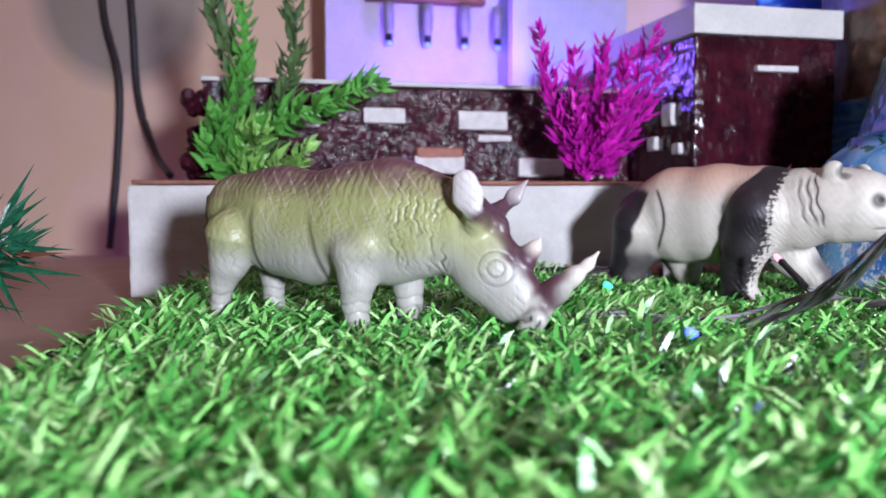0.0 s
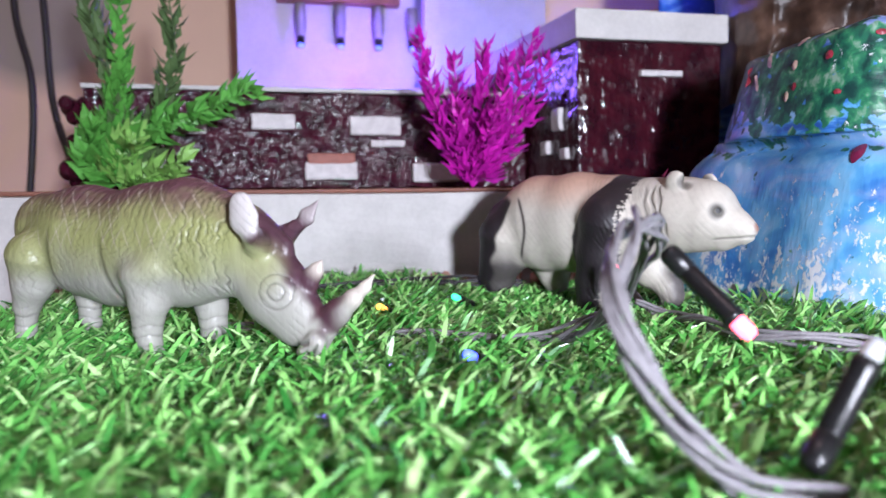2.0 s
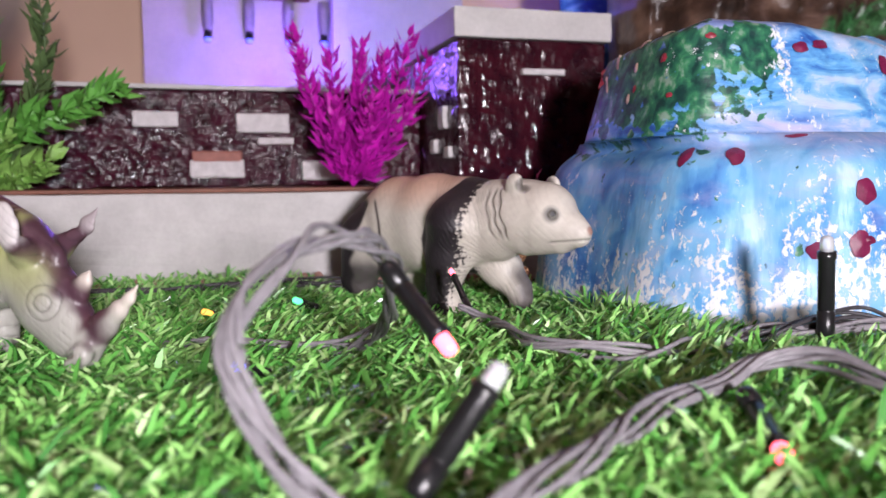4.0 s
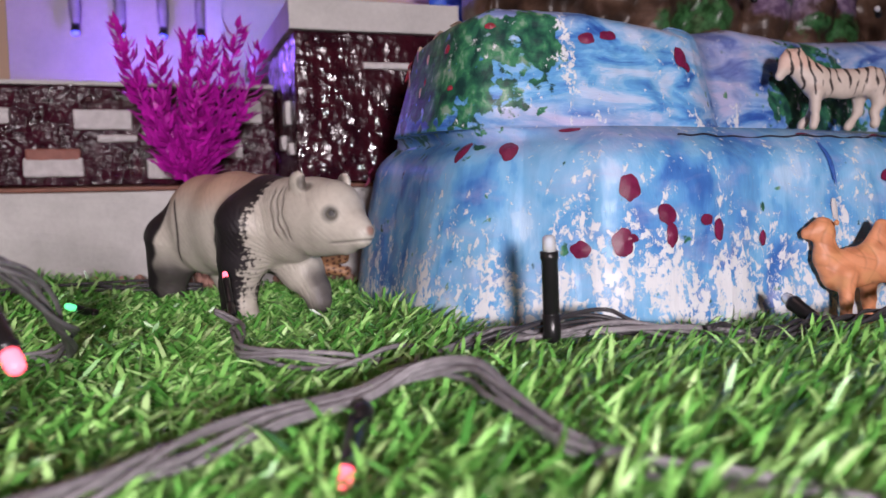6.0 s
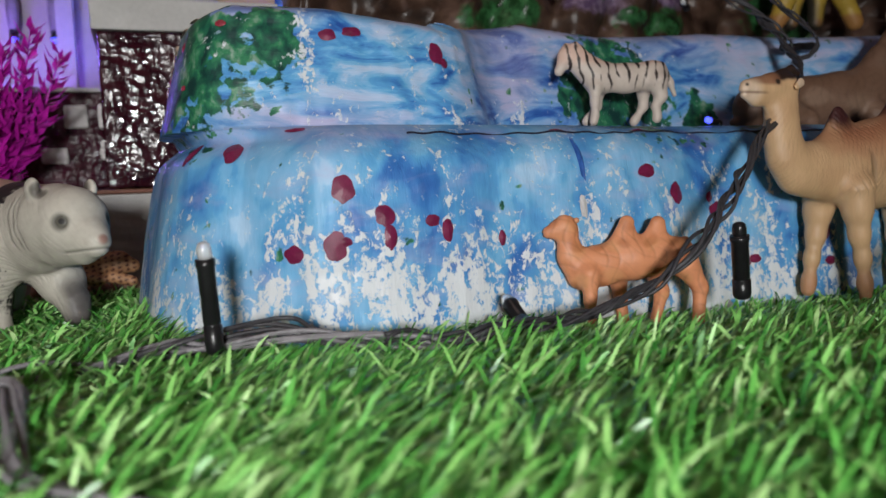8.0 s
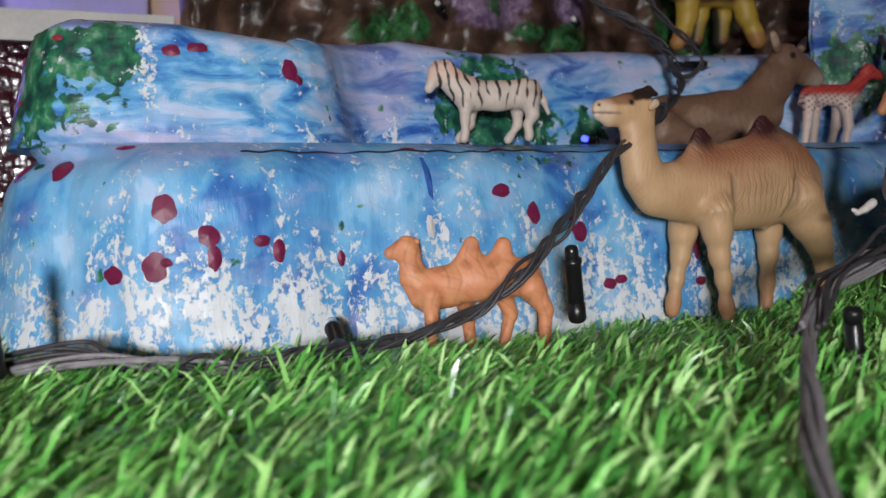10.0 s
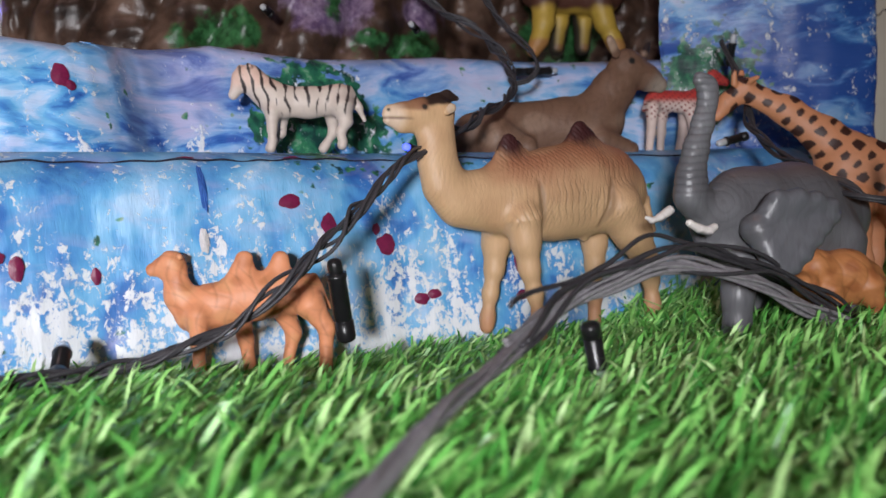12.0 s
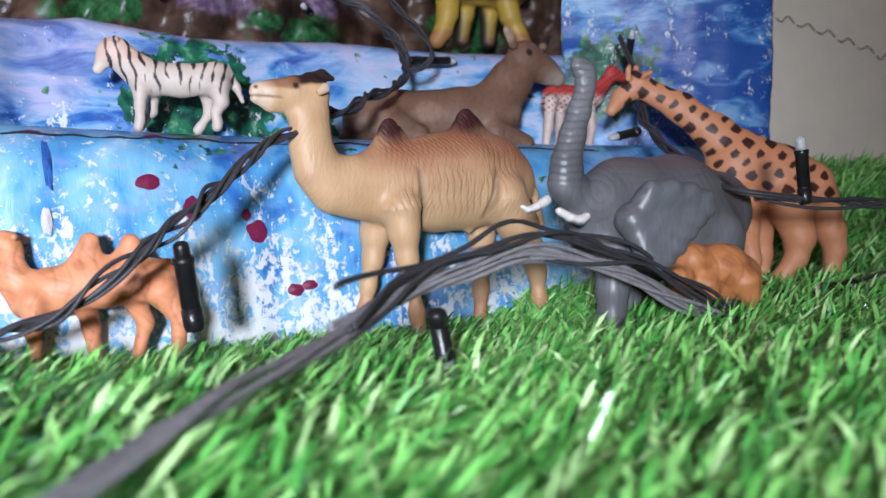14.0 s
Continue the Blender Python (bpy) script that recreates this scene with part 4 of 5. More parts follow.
def zebra_shape():
    s = Solid()
    s.limb((29.7, 0.0, 124.2, 2.7), (24.8, 0.0, 132.6, 4.5), (19.7, 0.0, 134.9, 4.8), flat=.7, k=4)
    s.limb((21.3, 0.0, 133.1, 5.1), (14.2, 0.0, 126.5, 6.7), (6.5, 0.0, 120.4, 8.5), flat=.7)
    s.limb((6.5, 0.0, 120.6, 8.6), (-9.4, 0.0, 119.6, 7.6), (-26.3, 0.0, 121.0, 8.8), flat=.8)
    s.limb((9.8, 4.0, 114.0, 4.4), (10.3, 5.0, 105.4, 2.2), (10.4, 5.0, 99, 1.9), (11.2, 5.0, 95.3, 2.5), k=3)
    s.limb((4.4, -5.0, 113.3, 3.8), (5.4, -6.0, 104.2, 2.2), (11.0, -6.0, 97.5, 1.9), (12.2, -6.0, 95.6, 2.3), k=3)
    s.limb((-27.4, 4.0, 116.5, 6.8), (-29.1, 5.0, 108.8, 3.4), (-26.0, 5.0, 102.7, 2.1), (-27.0, 5.0, 98.0, 1.9), (-26.5, 5.0, 95.8, 2.5), k=3)
    s.limb((-22.6, -5.0, 113.0, 4.4), (-22.9, -6.0, 103.7, 2.3), (-18.3, -6.0, 96.8, 1.9), (-16.9, -6.0, 94.8, 2.4), k=3)
    s.limb((-32.1, 0.0, 126.8, 1.9), (-37.0, 0.0, 116.9, 1.9), (-39.8, 0.0, 109.7, 1.2), k=2)
    s.limb((20.9, 4.0, 138.5, 1.8), k=1.5)
    s.limb((25.4, 0.0, 138.5, 1.5), (12.5, 0.0, 131.0, 1.8), flat=.4, k=2)
    return s


def small_camel_shape():
    s = Solid()
    s.limb((47.5, 0.0, 39.3, 2.9), (40.6, 0.0, 41.4, 5.0), flat=.7, k=4)
    s.limb((38.8, 0.0, 40.8, 4.8), (37.2, 0.0, 27.4, 5.5), (31.3, 0.0, 19.7, 7.3), (21.9, 0.0, 21.6, 8.8), flat=.7)
    s.limb((24.2, 0.0, 23.6, 8.4), (6.3, 0.0, 25.2, 9.3), (-14.3, 0.0, 25.8, 9.0), flat=.75)
    s.limb((11.2, 0.0, 32.0, 7.8), (9.7, 0.0, 41.8, 3.9), flat=.6, k=4)
    s.limb((-4.1, 0.0, 31.2, 7.9), (-5.6, 0.0, 41.0, 3.9), flat=.6, k=4)
    s.limb((29.7, 5.0, 19.1, 5.2), (30.1, 6.0, 7.6, 2.7), (30.0, 6.0, -8.0, 2.9), k=3)
    s.limb((12.9, -5.0, 18.0, 5.4), (11.0, -6.0, 6.3, 3.0), (9.6, -6.0, -7.0, 2.9), k=3)
    s.limb((-6.6, -5.0, 17.0, 5.2), (-10.0, -6.0, 7.4, 3.1), (-6.5, -6.0, -7.0, 2.8), k=3)
    s.limb((-17.6, 5.0, 21.0, 6.8), (-24.0, 6.0, 10.8, 3.3), (-22.9, 6.0, -8.0, 2.9), k=3)
    s.limb((-19.9, 0.0, 32.8, 1.7), (-25.7, 0.0, 18.6, 1.3), k=2)
    s.limb((35.7, 5.0, 44.6, 1.4), k=1.5)
    return s


def camel_shape():
    s = Solid()
    s.limb((76.5, 0.0, 105.6, 3.9), (69.5, 0.0, 104.6, 5.4), (60.2, 0.0, 105.4, 6.8), (52.6, 0.0, 106.7, 7.1), flat=0.8, k=4)
    s.limb((77.3, 0.0, 102.7, 3.1), (70.9, 0.0, 100.6, 3.6), (61.7, 0.0, 101.1, 5.2), flat=0.7, k=3)
    s.limb((50.4, 0.0, 104.3, 6.6), (52.9, 0.0, 93.2, 8.1), (52.6, 0.0, 82.3, 8.9), (49.5, 0.0, 71.6, 10.0), (41.2, 0.0, 63.9, 11.7), (27.2, 0.0, 63.1, 13.5), flat=0.75, k=6)
    s.limb((27.1, 0.0, 63.9, 14.0), (8.7, 0.0, 64.4, 18.7), (-12.4, 0.0, 65.3, 22.7), (-33.0, 0.0, 67.3, 23.9), (-51.1, 0.0, 68.3, 19.7), (-60.5, 0.0, 65.3, 15.1), flat=0.72, k=8)
    s.limb((11.6, 0.0, 80.2, 9.3), (11.4, 0.0, 88.3, 5.0), (11.9, 0.0, 93.1, 2.2), flat=0.5, k=9)
    s.limb((-36.8, 0.0, 82.7, 12.9), (-34.4, 0.0, 93.3, 6.4), (-33.1, 0.0, 99.6, 2.9), flat=0.5, k=9)
    s.limb((12.1, 12.0, 53.0, 9.4), (11.4, 12.0, 42.3, 6.6), (9.7, 12.0, 28.9, 4.3), (6.8, 12.0, 16.5, 3.2), (4.8, 12.0, 2.8, 2.8), (3.4, 12.0, -6.4, 3.2), k=6)
    s.limb((14.0, -9.0, 51.6, 9.0), (15.5, -9.0, 40.5, 6.4), (17.0, -9.0, 28.1, 4.2), (19.8, -9.0, 15.7, 3.1), (21.9, -9.0, 3.3, 2.8), (22.6, -9.0, -1.6, 3.3), k=6)
    s.limb((-47.4, 12.0, 57.8, 13.0), (-57.6, 12.0, 43.1, 9.5), (-65.1, 12.0, 31.0, 6.1), (-69.6, 12.0, 18.8, 4.1), (-71.0, 12.0, 3.7, 3.3), (-71.4, 12.0, -5.4, 3.9), k=6)
    s.limb((-48.3, -9.0, 52.0, 9.7), (-48.8, -9.0, 36.9, 6.0), (-48.7, -9.0, 24.7, 4.4), (-48.2, -9.0, 9.5, 3.4), (-47.6, -9.0, -5.7, 3.7), k=6)
    s.limb((-66.9, 4.0, 74.2, 2.4), (-74.6, 4.0, 60.7, 2.1), (-79.6, 4.0, 43.9, 1.9), k=2)
    s.limb((51.2, 8.0, 105.6, 1.8), (48.5, 8.0, 107.5, 2.3), flat=0.5, k=1.5)
    s.limb((45.5, -8.0, 112.5, 1.9), (43.2, -8.0, 114.5, 1.6), flat=0.5, k=1.5)
    s.limb((53.3, 0.0, 112.9, 1.8), (46.3, 0.0, 114.5, 2.1), (41.2, 0.0, 113.1, 1.3), flat=0.6, k=3)
    s.limb((-31.7, 3.0, 44.2, 2.6), (-32.4, 3.0, 41.3, 1.4), k=3)
    return s


def donkey_shape():
    s = Solid()
    s.limb((-52.9, 0.0, 104.2, 13.4), (-33.9, 0.0, 105.9, 17.0), (7.3, 0.0, 107.7, 18.0), (30.4, 0.0, 110.9, 16.7), flat=.75)
    s.limb((26.5, 0.0, 112.8, 16.7), (40.5, 0.0, 130.6, 13.1), (51.3, 0.0, 143.2, 10.9), flat=.75)
    s.limb((49.8, 0.0, 145.7, 11.3), (64.2, 0.0, 138.4, 8.1), (72.5, 0.0, 134.0, 5.5), flat=.75, k=4)
    s.limb((39.4, -8.0, 152.5, 3.2), (34.0, -12.0, 160.5, 2.8), flat=.5, k=2)
    s.limb((66.5, 8.0, 155.5, 3.3), (70.8, 10.0, 162.1, 1.5), k=2)
    s.limb((26.6, -10.0, 97.6, 9.3), (45.8, -12.0, 91.4, 5.7), k=4)
    s.limb((22.3, 10.0, 93.7, 7.4), (46.9, 12.0, 91.4, 5.2), k=4)
    s.limb((-38.2, -8.0, 99.1, 15.3), (-23.9, -14.0, 94.2, 6.9), (-42.0, -14.0, 90.1, 4.1), k=4)
    s.limb((-65.1, 0.0, 95.0, 3.5), (-52.6, 0.0, 91.2, 2.8), k=3)
    return s


def fawn_shape():
    s = Solid()
    s.limb((-2.6, 0.0, 124.5, 6.7), (23.7, 0.0, 122.7, 7.5), flat=.75)
    s.limb((-6.7, -4.0, 119.6, 4.8), (-8.7, -5.0, 103.1, 2.6), (-10.6, -5.0, 89.5, 2.6), k=3)
    s.limb((4.2, 4.0, 120.4, 4.5), (3.6, 5.0, 103.7, 2.6), (2.5, 5.0, 89.9, 2.6), k=3)
    s.limb((20.2, -4.0, 117.4, 4.8), (21.9, -5.0, 102.5, 2.6), (19.2, -5.0, 88.9, 2.6), k=3)
    s.limb((20.5, 4.0, 118.4, 4.5), (19.2, 5.0, 103.4, 2.7), (15.6, 5.0, 89.5, 2.7), k=3)
    s.limb((27.9, 0.0, 126.4, 5.3), (39.2, 0.0, 138.2, 3.8), flat=.7)
    s.limb((39.3, 0.0, 139.7, 4.9), (48.8, 0.0, 135.9, 2.7), flat=.7, k=3)
    s.limb((-8.2, 0.0, 125.6, 1.9), (-10.8, 0.0, 118.3, 1.5), k=2)
    return s


def elephant_shape():
    s = Solid()
    s.limb((19.4, 0.0, 51.9, 23.0), (-8.0, 0.0, 47.6, 28.2), (-40.2, 0.0, 49.6, 19.8), flat=.8)
    s.limb((40.0, 8.0, 34.7, 9.0), (42.5, 9.0, 18.9, 6.0), (43.2, 9.0, 4.6, 6.5), k=5)
    s.limb((3.0, -14.0, 33.1, 12.7), (2.3, -18.0, 4.5, 10.2), k=6)
    s.limb((-20.5, 14.0, 38.4, 13.5), (-15.2, 18.0, 10.5, 9.7), k=6)
    s.limb((-41.7, -14.0, 31.1, 14.2), (-42.8, -18.0, 2.0, 11.0), k=6)
    s.limb((-51.5, 0.0, 64.8, 2.8), (-63.8, 0.0, 42.1, 2.0), k=2)
    s.limb((32.3, 0.0, 60.7, 12.5), (39.4, 0.0, 53.5, 13.3), (44.6, 0.0, 45.2, 10.7), flat=0.85, k=7)
    s.limb((51.4, 0.0, 53.7, 8.7), (60.6, 0.0, 63.1, 6.8), (60.2, 0.0, 72.3, 5.7), (56.9, 0.0, 82.8, 4.8), (52.6, 0.0, 93.5, 4.1), (49.3, 0.0, 103.0, 3.4), (49.2, 0.0, 109.3, 3.2), (53.9, 0.0, 112.1, 3.2), flat=0.85, k=6)
    s.limb((46.3, 0.0, 41.6, 7.3), (53.1, 0.0, 38.3, 3.8), flat=0.8, k=5)
    s.limb((80.2, 16.0, 52.1, 1.5), (74.1, 16.0, 49.4, 1.8), (69.2, 16.0, 48.2, 2.0), (65.4, 16.0, 49.8, 1.6), k=1)
    s.limb((56.2, -16.0, 56.4, 2.2), (62.2, -16.0, 53.4, 1.9), (67.1, -16.0, 52.2, 1.4), (70.6, -16.0, 53.7, 1.0), k=1)
    rim = [(38, 26, 61.5), (29, 29.5, 61.5), (20, 32, 60), (11.5, 33.5, 57), (10.5, 33.5, 51.5), (17, 33, 47), (22, 32.5, 42), (27, 31, 36), (32, 29, 31), (37, 27, 29.5), (41, 25, 34)]
    root = (42.5, 19.0, 48.0)
    for share, r in ((.45, 3.6), (.72, 3.0), (.92, 2.4)):
        s.limb(*[tuple(a + (b - a) * share for a, b in zip(root, q)) + (r,) for q in rim], k=4)
    for q in rim:
        s.limb(root + (4.0,), tuple(q) + (1.9,), k=4)
    return s


def giraffe_shape():
    s = Solid()
    s.limb((68.9, 0.0, 108.6, 3.3), (63.0, 0.0, 116.4, 5.0), (53.9, 0.0, 124.0, 6.3), flat=.75, k=4)
    s.limb((59.6, 4.0, 126.3, 2.0), (59.7, 5.0, 133.3, 1.6), k=2)
    s.limb((54.8, -4.0, 128.0, 2.0), (54.0, -5.0, 134.1, 1.7), k=2)
    s.limb((51.3, 5.0, 127.5, 2.0), (47.2, 8.0, 129.2, 1.3), k=2)
    s.limb((51.4, 0.0, 122.0, 6.4), (29.3, 0.0, 109.5, 8.0), (9.3, 0.0, 93.5, 10.8), (-6.0, 0.0, 77.4, 16.6), flat=.6)
    s.limb((-4.9, 0.0, 74.4, 19.8), (-27.1, 0.0, 66.5, 19.0), (-42.8, 0.0, 62.3, 15.0), flat=.65)
    s.limb((-5.2, 6.0, 56.3, 11.1), (-7.1, 8.0, 40.0, 6.5), (-9.8, 8.0, 20.4, 4.9), (-10.0, 8.0, 0.8, 4.6), k=4)
    s.limb((-17.8, -6.0, 56.1, 10.0), (-20.3, -8.0, 22.6, 5.0), (-18.9, -8.0, -1.1, 4.7), k=4)
    s.limb((-30.2, 6.0, 52.7, 13.6), (-36.1, 8.0, 33.3, 8.4), (-34.7, 8.0, 22.0, 5.8), (-22.5, 8.0, 4.7, 4.9), (-16.9, 8.0, 0.1, 4.9), k=4)
    s.limb((-52.7, -6.0, 55.7, 9.3), (-58.5, -8.0, 35.7, 8.0), (-61.1, -8.0, 25.7, 6.0), (-58.3, -8.0, 5.7, 4.7), (-57.8, -8.0, -0.3, 4.7), k=4)
    s.limb((-55.3, 0.0, 60.5, 2.0), (-58.8, 0.0, 39.3, 1.3), k=2)
    return s


def lion_cub_shape():
    s = Solid()
    s.limb((6.9, 0.0, 25.7, 8.4), (-5.2, 0.0, 22.7, 10.5), (-19.2, 0.0, 20.4, 10.7), flat=.8, k=9)
    s.limb((7.5, 4.0, 30.2, 5.9), k=8)
    s.limb((-10.4, 4.0, 27.6, 7.0), k=8)
    s.limb((15.6, 8.0, 21.7, 5.8), (14.9, 9.0, 13.3, 3.4), k=4)
    s.limb((-16.8, 8.0, 19.2, 6.4), (-19.7, 9.0, 9.2, 3.2), k=4)
    s.limb((3.1, 8.0, 18.8, 5.4), (0.9, 9.0, 10.2, 3.2), k=4)
    s.limb((-27.2, 0.0, 23.2, 1.8), (-30.4, 0.0, 10.2, 1.5), k=2)
    return s


def pony_shape():
    s = Solid()
    s.limb((-42.0, 0.0, 225.3, 19.5), (4.2, 0.0, 224.0, 21.2), flat=.75)
    s.limb((-44.1, -8.0, 214.8, 11.2), (-45.3, -10.0, 195.3, 7.7), (-48.8, -10.0, 182.6, 6.4), (-53.6, -10.0, 175.0, 6.0), k=4)
    s.limb((-0.3, -8.0, 215.5, 11.3), (4.0, -10.0, 195.8, 7.4), (10.7, -10.0, 182.9, 6.1), (13.8, -10.0, 176.9, 6.6), k=4)
    s.limb((-27.8, 8.0, 219.0, 10.6), (-25.3, 10.0, 199.9, 7.1), (-28.2, 10.0, 180.1, 6.2), k=4)
    s.limb((-6.7, 8.0, 219.3, 10.7), (-5.5, 10.0, 200.1, 7.2), (-6.9, 10.0, 180.2, 6.3), k=4)
    s.limb((13.9, 0.0, 232.9, 15.0), (38.3, 0.0, 263.9, 11.5), flat=.7)
    s.limb((38.3, 0.0, 266.0, 10.7), (57.4, 0.0, 257.9, 6.3), k=4)
    return s


def leopard_shape():
    s = Solid()
    s.limb((11.8, 0.0, 19.6, 9.1), (-11.6, 0.0, 18.4, 8.5), flat=.8)
    s.limb((-16.7, 0.0, 19.9, 7.1), (-23.4, 0.0, 17.8, 4.3), k=4)
    s.limb((9.9, 8.0, 13.4, 4.8), (-5.3, 10.0, 10.4, 3.5), k=4)
    s.limb((18.5, 0.0, 19.9, 2.8), (35.4, 0.0, 13.7, 2.1), k=3)
    s.limb((-13.2, 8.0, 12.2, 4.2), (-25.1, 10.0, 9.3, 3.1), k=4)
    return s


def toy(name, label, shape, at, turn, material, colour, step=0.9, relief=None):
    me, v = shape.grow(name, step, material, relief)
    c = colour(v)
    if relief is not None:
        # Shade in the moulded grooves is put into the vertex colours.
        groove_shade = np.clip(relief(*v.T) / .55, 0, 1)
        c = c * (1.08 - .45 * groove_shade)[:, None]
    paint(me, "paint", np.clip(c, 0, 1))
    ob = new(name, me)
    ob.matrix_world = pose(*at, 0, 0, turn)
    return tagged(ob, label, "toy animal", group="toy animals")


def rhino_paint(p):
    x, y, z = p.T
    q = x - 4
    c = blend(np.tile([.38, .38, .34], (len(p), 1)), (.29, .315, .11), ramp01(z + 7 * wobble(p, .09) + 4 * wobble(p, .2, 3), 22, 50) * .92 * (1 - ramp01(q, 32, 52) * .5))
    c = blend(c, (.13, .06, .075), ramp01(z + 4 * wobble(p, .13, 1) + 2 * wobble(p, .5, 4) - .02 * y * y - .05 * np.abs(q + 35), 46, 63) * (1 - ramp01(q, 28, 38)))
    scratch = ramp01(np.sin(q * 1.0 + z * .75 + 1.5 * np.sin(z * .2)), .90, .98) * ramp01(wobble(p, .16, 2), -.1, .4)
    scratch = scratch + ramp01(np.sin(q * 1.05 - z * .6 + 1.2 * np.sin(q * .15)), .92, .98) * ramp01(wobble(p, .14, 5), 0, .5)
    c = blend(c, (.56, .50, .42), scratch * ramp01(z, 38, 46) * (1 - ramp01(q, 12, 26)) * .4)
    crown = (q - 27) * .78 + (z - 43) * .62
    c = blend(c, (.075, .035, .05), ramp01(crown + 1.5 * wobble(p, .3), 10.5, 13.5) * ramp01(q, 30, 36) * (1 - ramp01(q, 66, 76)))
    c = blend(c, (.08, .035, .045), ramp01(q, 58, 63) * ramp01(z - .62 * (q - 62), 16.0, 19.5) * (1 - ramp01(q, 72, 82)))
    c = blend(c, (.72, .66, .58), near(p, (88, 0, 34), 13, 6) * .85 + near(p, (66, 0, 38.5), 6, 3) * .75)
    c = blend(c, (.31, .33, .13), near(p, (44, -10, 36), 9, 6) * .55)
    c = blend(c, (.56, .54, .53), near(p, (42.2, -16, 56), 9, 2))
    c = blend(c, (.40, .36, .37), near(p, (52, 15, 57), 6, 2) * .9)
    c = blend(c, (.30, .25, .22), np.exp(-((z - 8 - .35 * (x - 62)) / .7) ** 2) * ramp01(x, 52, 56) * (1 - ramp01(x, 66, 69)) * .6)
    for sy in (-1, 1):
        c = blend(c, (.10, .09, .07), near(p, (51.5, sy * 10.8, 27.5), 1.3, .5))
    return c


def panda_paint(p):
    x, y, z = p.T
    c = np.tile([.58, .55, .48], (len(p), 1))
    c = blend(c, (.60, .38, .28), ramp01(z + 3 * wobble(p, .08), 50, 68) * (1 - ramp01(x, -5, 20)) * .9)
    w = wobble(p, .18) * 2
    rag = w + 2.2 * wobble(p, .9, 2) + 1.5 * wobble(p, 1.7, 5)
    dark = (.020, .016, .020)
    left = np.interp(z, [0, 15, 36, 60, 68], [-18, -17, -15, -3, 4])
    right = np.interp(z, [0, 12, 40, 68], [3, 6, 17, 19])
    band = ramp01(x - left + .5 * w, -1, 1) * (1 - ramp01(x - right + rag, -1.5, 1.5)) * (1 - ramp01(y, 0, 8) * (1 - ramp01(z, 40, 52)))
    c = blend(c, dark, band)
    c = blend(c, dark, (1 - ramp01(x - .30 * (z - 45) + w, -67, -64)) * (1 - ramp01(z + .25 * (x + 70) + w, 56, 60)) * (y < 9))
    c = blend(c, (.035, .028, .03), np.exp(-((x + 58 - 9 * np.cos((z - 40) / 13)) / 1.1) ** 2) * ramp01(z, 18, 24) * (1 - ramp01(z, 56, 60)) * (y < 0))
    c = blend(c, dark, (1 - ramp01(z + w, 14, 30)) * (1 - ramp01(x, -64, -58)) * .9)
    c = blend(c, (.09, .08, .08), (1 - ramp01(z + w, 12, 26)) * ramp01(x, 12, 22) * ramp01(y, 2, 8) * .9)
    # Dark lines in the neck folds: their shade is part of the colour.
    folds = sum(np.exp(-((x - a + .25 * (z - 50)) / .8) ** 2) for a in (39, 35, 30.5))
    c = blend(c, (.10, .06, .055), folds * ramp01(z, 36, 42) * (1 - ramp01(z, 62, 66)) * .3)
    for sy in (-1, 1):
        c = blend(c, (.10, .095, .075), near(p, (67.5, sy * 12.0, 51.5), 4.2, 1.6) * .9)
        c = blend(c, (.008, .007, .007), near(p, (68.5, sy * 12.0, 51.9), 1.6, .5))
        c = blend(c, (.16, .14, .12), near(p, (49, sy * 12.5, 66.8), 3.6, 1.2) * (x > 45.5) * .8)
    return blend(c, (.34, .20, .16), near(p, (82.5, 0, 42.6), 2.6, .7))


def zebra_paint(p):
    x, y, z = p.T
    c = np.tile([.64, .55, .48], (len(p), 1))
    c = blend(c, (.85, .42, .28), ramp01(z, 125, 131) * .35)
    u = x + .35 * np.sin(z * .35 + x * .2) + .22 * (z - 118) * np.tanh((x + 8) / 8) * -1
    stripe = ramp01(np.sin(u * 1.22 + .6 * np.sin(z * .45 + x * .3)) + .45 * wobble(p, .33), .58, .80)
    c = blend(c, (.03, .02, .02), stripe * ramp01(z + 3.0 * np.sin(x * 1.7) + 2.0 * wobble(p, .4), 113.5, 117.5) * (1 - ramp01(x, 25, 28)))
    return blend(c, (.04, .03, .03), near(p, (24, 3.2, 134), 1.0, .4) + near(p, (30, 0, 124), 1.2, .6) * .3)


def small_camel_paint(p):
    x, y, z = p.T
    c = np.tile([.70, .29, .14], (len(p), 1))
    c = blend(c, (.68, .34, .15), ramp01(wobble(p, .22), .2, .7) * .5)
    return blend(c, (.42, .13, .045), ramp01(wobble(p, .3, 2), .2, .8) * .5)


